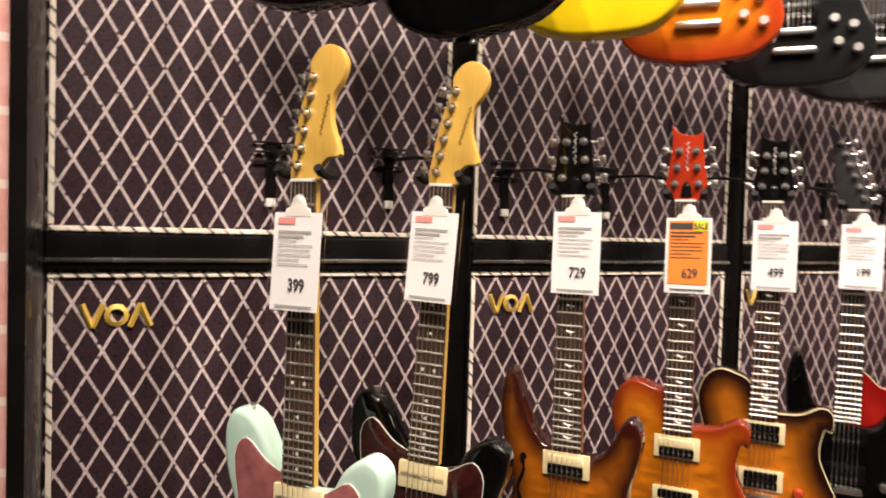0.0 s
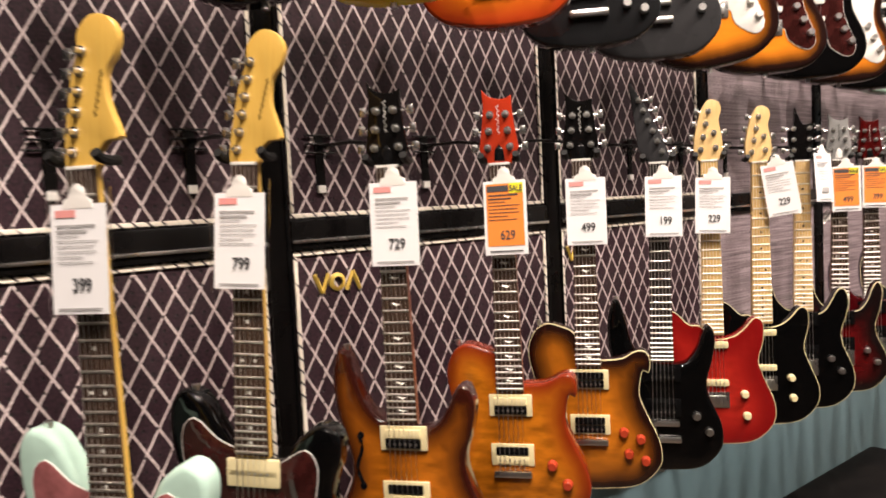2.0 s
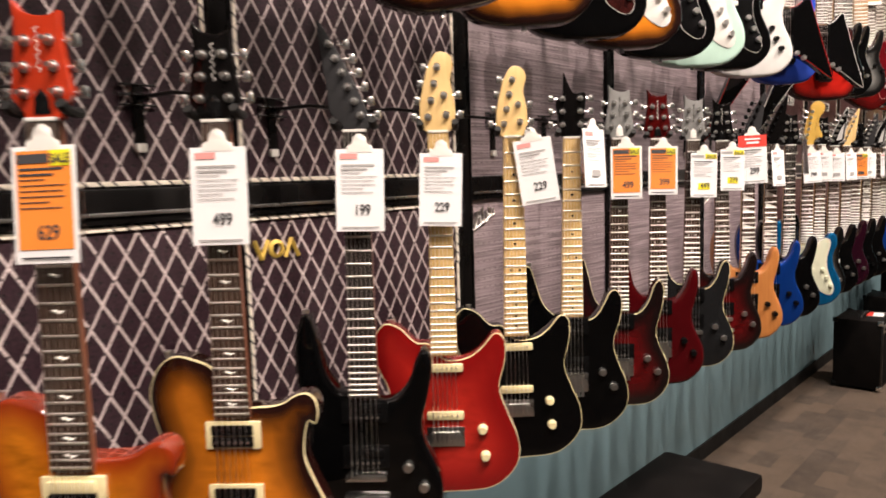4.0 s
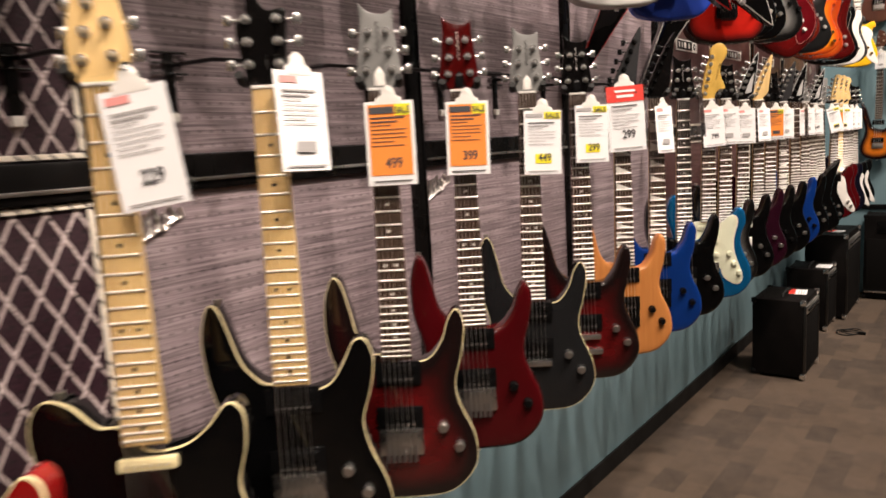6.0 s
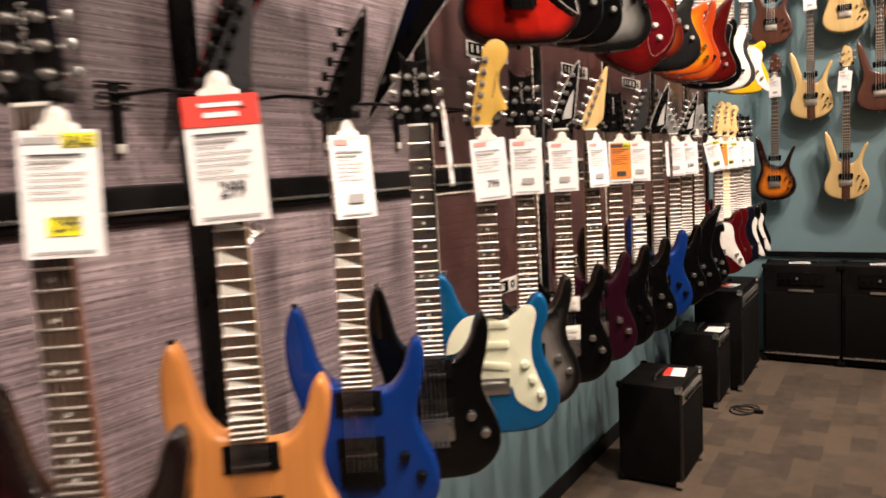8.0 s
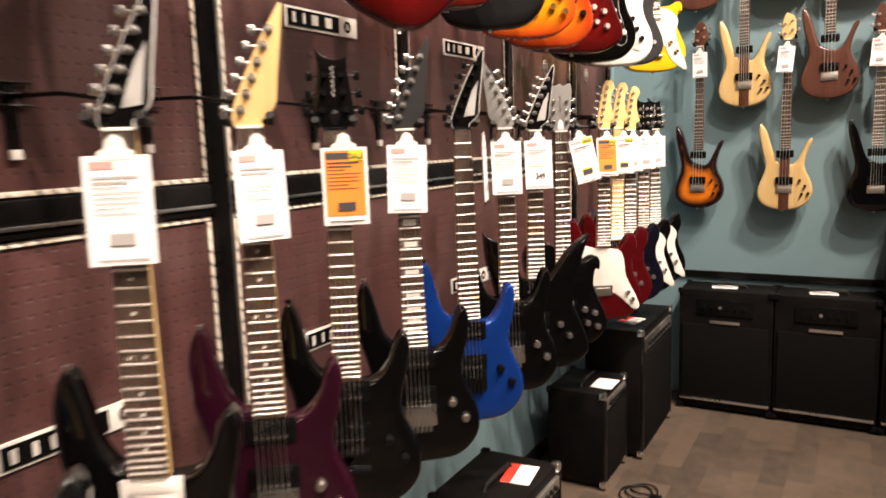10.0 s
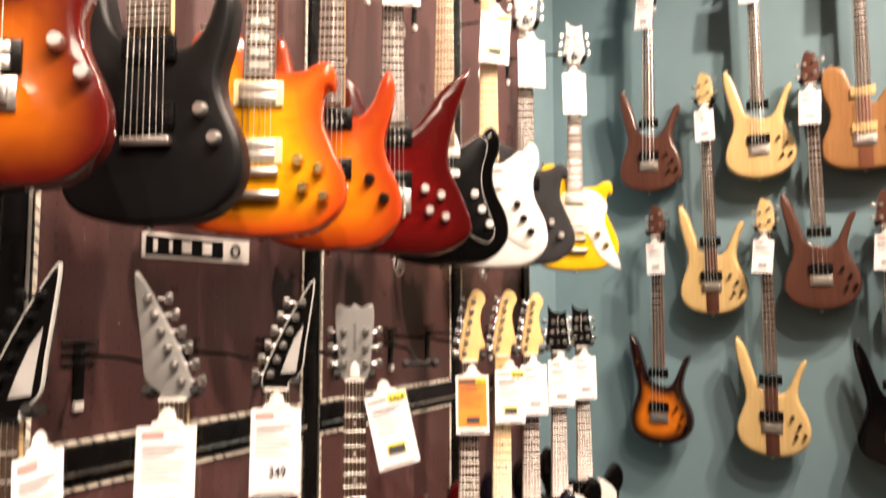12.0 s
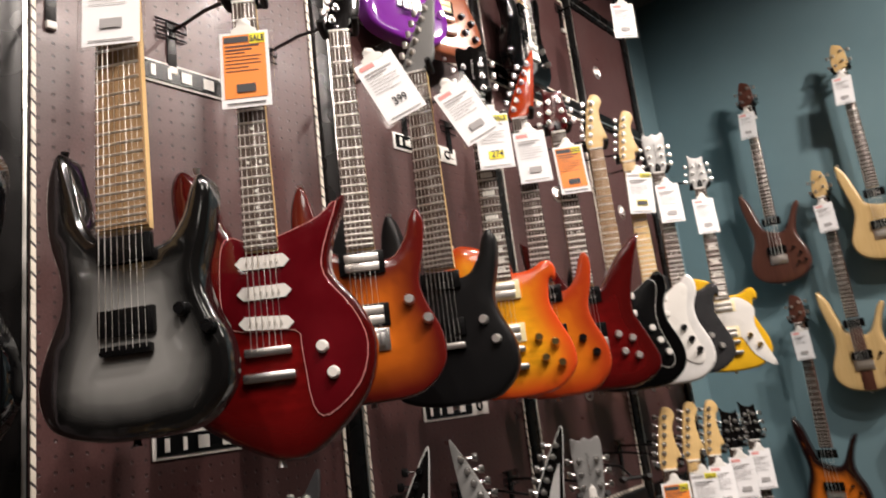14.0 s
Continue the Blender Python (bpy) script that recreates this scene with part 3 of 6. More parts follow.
# ---------------------------------------------------------------- guitars
# Outlines run clockwise from the neck joint, as (x, z) from the nut.
BODIES = {
    "strat": [(-0.028, -0.478), (-0.050, -0.474), (-0.074, -0.446), (-0.090, -0.400), (-0.116, -0.368), (-0.140, -0.388), (-0.150, -0.445), (-0.128, -0.520), (-0.122, -0.570), (-0.150, -0.635), (-0.160, -0.690), (-0.132, -0.738), (-0.060, -0.760), (0.020, -0.762), (0.105, -0.752), (0.155, -0.705), (0.156, -0.645), (0.126, -0.575), (0.122, -0.525), (0.138, -0.482), (0.134, -0.440), (0.114, -0.424), (0.092, -0.446), (0.072, -0.478), (0.044, -0.494), (0.0, -0.494)],
    "super": [(-0.028, -0.480), (-0.052, -0.476), (-0.076, -0.446), (-0.090, -0.395), (-0.106, -0.345), (-0.124, -0.340), (-0.140, -0.388), (-0.138, -0.460), (-0.118, -0.525), (-0.118, -0.570), (-0.146, -0.632), (-0.156, -0.685), (-0.130, -0.732), (-0.060, -0.752), (0.020, -0.754), (0.100, -0.744), (0.150, -0.698), (0.152, -0.640), (0.122, -0.575), (0.116, -0.535), (0.130, -0.485), (0.138, -0.430), (0.124, -0.402), (0.106, -0.420), (0.092, -0.458), (0.068, -0.488), (0.040, -0.496), (0.0, -0.496)],
    "prs": [(-0.028, -0.474), (-0.052, -0.468), (-0.082, -0.438), (-0.100, -0.390), (-0.116, -0.350), (-0.134, -0.350), (-0.146, -0.400), (-0.138, -0.470), (-0.118, -0.535), (-0.118, -0.580), (-0.146, -0.635), (-0.162, -0.690), (-0.140, -0.742), (-0.070, -0.766), (0.010, -0.768), (0.095, -0.760), (0.152, -0.715), (0.158, -0.655), (0.128, -0.585), (0.118, -0.540), (0.134, -0.490), (0.142, -0.445), (0.130, -0.412), (0.108, -0.414), (0.088, -0.448), (0.060, -0.480), (0.0, -0.490)],
    "single": [(-0.030, -0.440), (-0.062, -0.424), (-0.098, -0.418), (-0.128, -0.438), (-0.142, -0.482), (-0.128, -0.540), (-0.116, -0.580), (-0.135, -0.625), (-0.160, -0.675), (-0.158, -0.725), (-0.112, -0.762), (-0.040, -0.774), (0.040, -0.774), (0.112, -0.762), (0.160, -0.720), (0.160, -0.670), (0.134, -0.615), (0.116, -0.570), (0.124, -0.520), (0.138, -0.522), (0.142, -0.496), (0.130, -0.478), (0.108, -0.478), (0.080, -0.492), (0.045, -0.496), (0.0, -0.492)],
    "offset": [(-0.030, -0.475), (-0.058, -0.440), (-0.088, -0.392), (-0.124, -0.378), (-0.146, -0.408), (-0.144, -0.470), (-0.124, -0.535), (-0.126, -0.580), (-0.160, -0.640), (-0.172, -0.705), (-0.138, -0.758), (-0.060, -0.785), (0.020, -0.780), (0.105, -0.760), (0.158, -0.708), (0.160, -0.640), (0.134, -0.570), (0.124, -0.525), (0.138, -0.478), (0.136, -0.440), (0.108, -0.424), (0.072, -0.446), (0.045, -0.485), (0.0, -0.490)],
    "axis": [(-0.030, -0.452), (-0.058, -0.448), (-0.090, -0.418), (-0.122, -0.410), (-0.142, -0.440), (-0.138, -0.495), (-0.116, -0.545), (-0.116, -0.585), (-0.140, -0.640), (-0.150, -0.690), (-0.128, -0.735), (-0.060, -0.758), (0.020, -0.760), (0.098, -0.750), (0.146, -0.705), (0.150, -0.650), (0.124, -0.585), (0.112, -0.540), (0.124, -0.490), (0.124, -0.445), (0.104, -0.432), (0.076, -0.462), (0.045, -0.482), (0.0, -0.484)],
    "vee": [(-0.034, -0.470), (-0.070, -0.455), (-0.100, -0.420), (-0.135, -0.520), (-0.195, -0.690), (-0.315, -0.985), (-0.302, -0.990), (-0.135, -0.760), (-0.045, -0.665), (0.030, -0.655), (0.105, -0.690), (0.200, -0.760), (0.213, -0.750), (0.165, -0.600), (0.125, -0.470), (0.105, -0.420), (0.070, -0.455), (0.034, -0.470)],
    "pointed": [(-0.030, -0.475), (-0.056, -0.440), (-0.090, -0.375), (-0.150, -0.335), (-0.158, -0.338), (-0.148, -0.430), (-0.122, -0.520), (-0.124, -0.575), (-0.150, -0.635), (-0.172, -0.700), (-0.130, -0.742), (-0.060, -0.752), (0.020, -0.756), (0.110, -0.752), (0.175, -0.705), (0.150, -0.620), (0.124, -0.560), (0.128, -0.500), (0.150, -0.420), (0.172, -0.352), (0.164, -0.350), (0.110, -0.392), (0.068, -0.450), (0.034, -0.485)],
    "shield": [(-0.030, -0.455), (-0.060, -0.425), (-0.095, -0.350), (-0.128, -0.318), (-0.148, -0.350), (-0.140, -0.440), (-0.118, -0.520), (-0.124, -0.590), (-0.146, -0.650), (-0.140, -0.715), (-0.060, -0.775), (0.020, -0.806), (0.080, -0.785), (0.150, -0.715), (0.172, -0.640), (0.150, -0.575), (0.110, -0.520), (0.112, -0.470), (0.140, -0.402), (0.136, -0.392), (0.100, -0.418), (0.062, -0.438), (0.030, -0.452)],
    "bass": [(-0.030, -0.655), (-0.052, -0.625), (-0.074, -0.560), (-0.096, -0.490), (-0.122, -0.448), (-0.136, -0.452), (-0.134, -0.510), (-0.118, -0.590), (-0.102, -0.660), (-0.104, -0.710), (-0.124, -0.765), (-0.138, -0.815), (-0.130, -0.865), (-0.096, -0.902), (-0.040, -0.922), (0.020, -0.925), (0.080, -0.910), (0.126, -0.872), (0.142, -0.820), (0.132, -0.765), (0.106, -0.710), (0.098, -0.665), (0.112, -0.600), (0.132, -0.550), (0.130, -0.530), (0.108, -0.548), (0.084, -0.600), (0.060, -0.650), (0.030, -0.672)],
    "roundbass": [(-0.032, -0.600), (-0.062, -0.520), (-0.110, -0.492), (-0.146, -0.520), (-0.146, -0.600), (-0.122, -0.680), (-0.128, -0.740), (-0.152, -0.800), (-0.146, -0.875), (-0.090, -0.915), (0.000, -0.925), (0.090, -0.915), (0.148, -0.870), (0.152, -0.800), (0.124, -0.730), (0.118, -0.670), (0.134, -0.610), (0.128, -0.575), (0.090, -0.590), (0.055, -0.640), (0.030, -0.660)],
}
GUARDS = {
    "strat": [(-0.028, -0.470), (-0.060, -0.478), (-0.092, -0.530), (-0.100, -0.600), (-0.098, -0.660), (-0.045, -0.655), (0.040, -0.648), (0.062, -0.690), (0.115, -0.720), (0.140, -0.690), (0.108, -0.600), (0.104, -0.540), (0.120, -0.470), (0.096, -0.448), (0.062, -0.470), (0.028, -0.486)],
    "offset": [(-0.028, -0.465), (-0.062, -0.450), (-0.100, -0.420), (-0.122, -0.450), (-0.112, -0.540), (-0.120, -0.620), (-0.060, -0.680), (0.020, -0.690), (0.085, -0.720), (0.130, -0.700), (0.128, -0.640), (0.100, -0.560), (0.104, -0.490), (0.084, -0.462), (0.050, -0.480), (0.028, -0.486)],
    "shield": [(-0.060, -0.448), (-0.010, -0.460), (0.050, -0.445), (0.098, -0.426), (0.128, -0.404), (0.100, -0.478), (0.098, -0.524), (0.140, -0.584), (0.158, -0.640), (0.140, -0.700), (0.088, -0.742), (0.064, -0.724), (0.054, -0.640), (0.044, -0.606), (-0.040, -0.600), (-0.066, -0.580), (-0.072, -0.520)],
    "duo": [(-0.095, -0.462), (-0.030, -0.478), (0.060, -0.486), (0.084, -0.530), (0.092, -0.590), (0.132, -0.665), (0.148, -0.712), (0.120, -0.716), (0.050, -0.655), (-0.030, -0.645), (-0.055, -0.600), (-0.070, -0.540), (-0.100, -0.480)],
    "wing": [(0.030, -0.470), (0.075, -0.480), (0.110, -0.520), (0.100, -0.570), (0.120, -0.640), (0.155, -0.735), (0.085, -0.690), (0.040, -0.610), (-0.040, -0.560), (-0.100, -0.560), (-0.060, -0.500)],
}
HEADS = {
    "big6": ([(-0.021, 0.0), (-0.026, 0.02), (-0.020, 0.06), (-0.008, 0.12), (0.006, 0.158), (0.008, 0.186), (0.030, 0.208), (0.056, 0.204), (0.070, 0.180), (0.062, 0.152), (0.047, 0.130), (0.046, 0.090), (0.062, 0.042), (0.040, 0.036), (0.024, 0.018), (0.021, 0.0)], "left", (-0.012, 0.024), (0.014, 0.160)),
    "six": ([(-0.021, 0.0), (-0.028, 0.022), (-0.024, 0.06), (-0.014, 0.12), (-0.004, 0.165), (0.010, 0.190), (0.032, 0.186), (0.042, 0.162), (0.032, 0.140), (0.028, 0.110), (0.034, 0.070), (0.042, 0.038), (0.026, 0.030), (0.021, 0.0)], "left", (-0.014, 0.024), (0.010, 0.162)),
    "three": ([(-0.021, 0.0), (-0.026, 0.012), (-0.040, 0.030), (-0.039, 0.045), (-0.034, 0.080), (-0.030, 0.118), (-0.032, 0.152), (-0.030, 0.153), (-0.018, 0.140), (0.0, 0.134), (0.016, 0.134), (0.027, 0.139), (0.029, 0.138), (0.029, 0.115), (0.033, 0.080), (0.038, 0.045), (0.039, 0.030), (0.026, 0.012), (0.021, 0.0)], "both", None, None),
    "book": ([(-0.021, 0.0), (-0.032, 0.026), (-0.035, 0.060), (-0.041, 0.130), (-0.036, 0.160), (-0.014, 0.152), (0.0, 0.160), (0.014, 0.152), (0.036, 0.160), (0.041, 0.130), (0.035, 0.060), (0.032, 0.026), (0.021, 0.0)], "both", None, None),
    "fourtwo": ([(-0.022, 0.0), (-0.036, 0.024), (-0.036, 0.060), (-0.028, 0.100), (-0.016, 0.140), (0.002, 0.164), (0.026, 0.158), (0.034, 0.136), (0.027, 0.108), (0.034, 0.070), (0.036, 0.030), (0.022, 0.0)], "split", None, None),
    "blade": ([(-0.021, 0.0), (-0.027, 0.024), (-0.010, 0.070), (0.018, 0.130), (0.056, 0.196), (0.064, 0.196), (0.058, 0.140), (0.050, 0.080), (0.044, 0.034), (0.021, 0.012), (0.021, 0.0)], "left", (-0.012, 0.030), (0.042, 0.160)),
    "spike": ([(-0.021, 0.0), (-0.032, 0.034), (-0.040, 0.090), (-0.034, 0.100), (-0.022, 0.112), (-0.020, 0.168), (-0.012, 0.150), (0.006, 0.116), (0.030, 0.118), (0.038, 0.110), (0.034, 0.060), (0.030, 0.026), (0.021, 0.0)], "both", None, None),
    "bass": ([(-0.020, 0.0), (-0.034, 0.024), (-0.034, 0.070), (-0.026, 0.112), (-0.014, 0.140), (0.008, 0.132), (0.024, 0.120), (0.034, 0.080), (0.034, 0.030), (0.020, 0.0)], "two", None, None),
}
for table in (BODIES, GUARDS):
    for style, line in table.items():
        if table is GUARDS and style == "strat":
            table[style] = [(x * (1.2 if x < -0.03 else 0.94), -0.47 + (z + 0.47) * 1.02) for x, z in line]
        elif style == "single":
            table[style] = [(x * 0.97, -0.762 + (z + 0.774) * 1.09) for x, z in line]
        elif "bass" not in style and style != "vee":
            table[style] = [(x * (0.95 if style in ("super", "prs") else 1.05), -0.46 + (z + 0.46) * 1.07) for x, z in line]
GUITAR_MESH = {}


def body_mesh(style, mat, dome, thick, bound):
    key = (style, dome, thick, bound)
    if key not in GUITAR_MESH:
        line = rounded(BODIES[style], 4)
        GUITAR_MESH[key] = (line, finish(slab(line, 0.0, thick, 0.0022 if bound else 0.007 if dome else 0.011, dome), "body", None))
    line, me = GUITAR_MESH[key]
    me = me.copy()
    me.materials.clear()
    me.materials.append(mat)
    return line, me


def tuner_bm():
    bm = cyl((0, 0.0, 0), (0, -0.016, 0), 0.0048, 0.0036, 10)
    add_cyl(bm, (0, 0.0005, 0), (0, -0.003, 0), 0.0082, 0.0075, 12)
    return bm


def button_bm():
    bm = cyl((0, 0, 0), (0.012, 0, 0), 0.0022, 0.0022, 8)
    add_box(bm, (0.011, -0.0035, -0.0085), (0.024, 0.0035, 0.0085), 0.003)
    return bm


def fret_bm():
    bm = bmesh.new()
    prof = [(0.0, -0.5), (-0.0010, -0.44), (-0.0019, -0.22), (-0.0022, 0.0), (-0.0019, 0.22), (-0.0010, 0.44), (0.0, 0.5)]
    rows = [[bm.verts.new((s, y, z * 0.0046)) for y, z in prof] for s in (-0.5, 0.5)]
    for k in range(6):
        bm.faces.new((rows[0][k], rows[0][k + 1], rows[1][k + 1], rows[1][k]))
    bm.faces.new(rows[0])
    bm.faces.new(rows[1])
    return bm


def humbucker(root, z, ring, cover, tilt=0.0):
    p = put("pickup", shared("pickup_ring", lambda: box((-0.045, -0.005, -0.023), (0.045, 0.002, 0.023), 0.002), ring), root, (0, 0.0, z), (0, tilt, 0))
    for dz in (-0.0095, 0.0095):
        put("coil", shared("coil", lambda: box((-0.034, -0.0105, -0.0085), (0.034, -0.004, 0.0085), 0.003), cover[0] if dz > 0 else cover[1]), p, (0, 0, dz))
    def screws():
        bm = bmesh.new()
        for k in range(6):
            add_cyl(bm, (-0.026 + k * 0.0104, -0.0095, -0.0095), (-0.026 + k * 0.0104, -0.0118, -0.0095), 0.0024, 0.0024, 6)
        return bm
    put("pole_screw", shared("pole_screw", screws, STEEL), p)


def single_coil(root, z, cover, tilt=0.0, w=0.042):
    p = put("pickup", shared(("coil_cover", w), lambda: box((-w, -0.010, -0.0095), (w, 0.001, 0.0095), 0.005), cover), root, (0, 0.0, z), (0, tilt, 0))
    def poles():
        bm = bmesh.new()
        for k in range(6):
            add_cyl(bm, (-0.026 + k * 0.0104, -0.009, 0), (-0.026 + k * 0.0104, -0.0112, 0), 0.0024, 0.0024, 6)
        return bm
    put("pole_piece", shared("pole_piece", poles, STEEL), p)


def bar_bridge(root, z, mat, tail=True):
    put("bridge", shared("bar_bridge", lambda: box((-0.040, -0.014, -0.007), (0.040, 0.0, 0.007), 0.004), mat), root, (0, 0, z))
    if tail:
        put("tailpiece", shared("tailpiece", lambda: box((-0.045, -0.015, -0.008), (0.045, 0.0, 0.008), 0.006), mat), root, (0, 0, z - 0.042))


def locking_bridge(root, z, mat):
    br = put("bridge", shared("locking_bridge", lambda: box((-0.043, -0.008, -0.034), (0.043, 0.0, 0.020), 0.003), mat), root, (0, 0, z))
    for k in range(6):
        x = -0.0265 + k * 0.0106
        put("saddle", shared("lock_saddle", lambda: box((-0.0044, -0.015, -0.012), (0.0044, -0.007, 0.022), 0.002), mat), br, (x, 0, 0))
        put("fine_tuner", shared("fine_tuner", lambda: cyl((0, -0.012, -0.012), (0, -0.015, -0.044), 0.0032, 0.004, 8), mat), br, (x, 0, 0))


def plate_bridge(root, z, mat):
    br = put("bridge", shared("plate_bridge", lambda: box((-0.041, -0.004, -0.030), (0.041, 0.0, 0.014), 0.002), mat), root, (0, 0, z))
    for k in range(6):
        put("saddle", shared("plate_saddle", lambda: box((-0.0045, -0.011, -0.022), (0.0045, -0.003, 0.004), 0.0015), mat), br, (-0.0265 + k * 0.0106, 0, 0))


def knob(root, x, z, mat, r=0.0115, label=""):
    def make():
        bm = cyl((0, 0.0, 0), (0, -0.012, 0), r, r * 0.82, 16)
        add_cyl(bm, (0, -0.0115, 0), (0, -0.0145, 0), r * 0.8, r * 0.7, 16)
        return bm
    put("knob", shared(("knob", r), make, mat), root, (x, -0.001, z), label=label)


GUITAR_GROUP = "guitars on the wall"


def guitar(label, x, z, style, mat, head, head_mat, board=None, neck=None, dome=0.0, binding=None, pickups="hh", bridge="bar", ring=None, cover=None, knobs=(), knob_mat=None,
           hard=None, guard=None, guard_mat=None, inlay="dot", flip=False, yaw=0.0, roll=0.0, y=-0.262, scale=0.648, strings=6, frets=22, width=0.0, thick=0.042, group=GUITAR_GROUP, name="electric_guitar",
           category="guitar", face=0.0, fhole=False, stripe=None, head_edge=None):
    """One hanging guitar, its origin at the nut, its front towards -y before it is turned by face."""
    board, neck, hard, ring = board or ROSE, neck or MAPLE, hard or CHROME, ring or BLACKPL
    cover = cover or (BLACKPL, BLACKPL)
    root = thing(name, x, y, z, label, category, group, (0, roll, yaw + face))
    line, me = body_mesh(style, mat, dome, thick, bool(binding))
    drop = scale - 0.648 if scale < 0.7 else 0.0
    put("body", me, root, (0, 0, -drop))
    if binding:
        put("binding", shared(("binding", style), lambda: band(line, -0.0006, 0.005, 0.0004, 0.0011), binding), root, (0, 0, -drop), label="pale binding round the edge")
    if stripe:
        low = min(p.y for p in line) + 0.006
        put("centre_stripe", shared(("centre_stripe", style), lambda: box((-0.026, -0.0015, low), (0.026, 0.004, -0.60), 0.001), stripe), root, label="dark wooden stripe down the middle")
    lift = dome * 0.9
    bass_guitar = strings < 6 or scale > 0.8
    end = -scale * (1 - 2 ** (-(frets + 0.6) / 12))
    w0, w1 = 0.0215 + width, 0.0285 + width * 1.25
    half = lambda zz: w0 + (w1 - w0) * min(1.0, zz / end)
    # neck, fingerboard, nut
    def taper(y0, y1, a, b, bow):
        bm = bmesh.new()
        rows = []
        for k in range(9):
            zz = a + (b - a) * k / 8
            h = half(zz)
            prof = [(-h, y0), (h, y0), (h, (y0 + y1) / 2), (h * 0.7, y1 - (y1 - y0) * 0.12), (0, y1), (-h * 0.7, y1 - (y1 - y0) * 0.12), (-h, (y0 + y1) / 2)] if bow else [(-h, y0 + 0.001), (-h * 0.5, y0), (h * 0.5, y0), (h, y0 + 0.001), (h, y1), (-h, y1)]
            rows.append([bm.verts.new((px, py, zz)) for px, py in prof])
        for r, s in zip(rows, rows[1:]):
            for k in range(len(r)):
                bm.faces.new((r[k], r[(k + 1) % len(r)], s[(k + 1) % len(r)], s[k]))
        bm.faces.new(rows[0])
        bm.faces.new(rows[-1])
        return bm
    base = (scale, frets, width)
    put("neck", shared(("neck", *base), lambda: taper(-0.0055, 0.017, 0.0, end - 0.004, True), neck), root)
    fb = put("fingerboard", shared(("fingerboard", *base), lambda: taper(-0.012, -0.0058, -0.001, end, False), board), root)
    put("nut", shared(("nut", width), lambda: box((-w0, -0.014, -0.001), (w0, -0.0058, 0.004), 0.001), WHITEPL if hard is not BLACKPL else BLACKPL), root)
    for k in range(1, frets + 1):
        zz = -scale * (1 - 2 ** (-k / 12))
        put("fret", shared("fret", fret_bm, FRETWIRE), fb, (0, -0.0118, zz), scale=(2 * half(zz) * 0.985, 1, 1))
    ink = PEARL if board is not MAPLE else BLACKPL
    for k in (3, 5, 7, 9, 12, 15, 17, 19, 21):
        if inlay == "none" or k > frets:
            continue
        z0, z1 = -scale * (1 - 2 ** (-(k - 1) / 12)), -scale * (1 - 2 ** (-k / 12))
        zz, h, gap = (z0 + z1) / 2, half(z1), (z0 - z1)
        if inlay == "dot":
            for dx in ((-0.011, 0.011) if k == 12 else (0.0,)):
                put("inlay", shared("dot_inlay", lambda: cyl((0, 0, 0), (0, -0.0006, 0), 0.0031, 0.0031, 10), ink), fb, (dx, -0.0119, zz))
        elif inlay == "block":
            put("inlay", shared("block_inlay", lambda: box((-0.5, -0.0006, -0.5), (0.5, 0.0, 0.5)), PEARL), fb, (0, -0.0119, zz), scale=(h * 1.25, 1, gap * 0.55))
        elif inlay == "bird":
            put("inlay", shared("wing_inlay", lambda: slab([Vector(p) for p in ((-0.5, 0.1), (-0.1, -0.15), (0.1, -0.4), (0.5, 0.2), (0.1, 0.15), (-0.1, 0.4))], -0.0006, 0.0, 0.0001, 0, 9), PEARL), fb, (0, -0.0119, zz), scale=(h * 0.9, 1, 0.010))
        else:
            def fin():
                bm = bmesh.new()
                lo = [bm.verts.new((px, -0.0006, pz)) for px, pz in ((-0.5, -0.5), (0.5, -0.5), (-0.5, 0.5))]
                bm.faces.new(lo)
                return bm
            put("inlay", shared("fin_inlay", fin, PEARL), fb, (0, -0.0119, zz), scale=(h * 1.8, 1, gap * 0.8))
    # headstock and tuners
    outline, sides, a, b = HEADS[head]
    sgn = -1 if flip else 1
    pts = [Vector((sgn * px * (1 + width * 8), pz)) for px, pz in outline]
    hd = put("headstock", shared(("headstock", head, flip, width), lambda: slab(rounded(pts, 3), -0.006, 0.008, 0.0015, 0, 0.05), head_mat), root)
    # the pale edge band stands in for silvery glints on the headstock
    if head_edge:
        put("headstock_edge", shared(("headstock_edge", head, flip, width), lambda: band(rounded(pts, 3), -0.0066, 0.002, 0.0004, 0.0018), head_edge), hd, label="pale edging drawn for headstock glints")
        put("headstock_logo", shared(("headstock_logo", head, flip), lambda: slab([Vector((sgn * px, pz)) for px, pz in ((0.006, 0.030), (0.034, 0.034), (0.040, 0.080), (0.046, 0.120), (0.030, 0.095), (0.016, 0.060))], -0.0072, -0.0055, 0.0003, 0, 0.05), head_edge), hd, label="plain white logo shape")
    if sides == "both" and head != "spike":
        put("truss_cover", shared("truss_cover", lambda: slab([Vector(p) for p in ((-0.011, 0.008), (0.011, 0.008), (0.009, 0.030), (0.0, 0.042), (-0.009, 0.030))], -0.0078, -0.005, 0.0006, 0, 0.05), WHITEPL if head_mat is GREYHEAD else BLACKPL), hd)
        put("headstock_logo", shared("script_logo", lambda: tube([(0.0035 * math.sin(k * 1.9), -0.0062, 0.062 + 0.0034 * k) for k in range(18)], 0.0008, 5), WHITEPL if head_mat not in (GREYHEAD, WHITELINE) else BLACKPL), hd, label="plain logo stroke")
    if head == "big6":
        put("headstock_logo", shared("long_script", lambda: tube([(0.026 + 0.0008 * k + 0.0032 * math.sin(k * 2.1), -0.0062, 0.070 + 0.0030 * k) for k in range(22)], 0.0009, 5), BLACKPL), hd, label="plain dark logo stroke")
    pegs = []
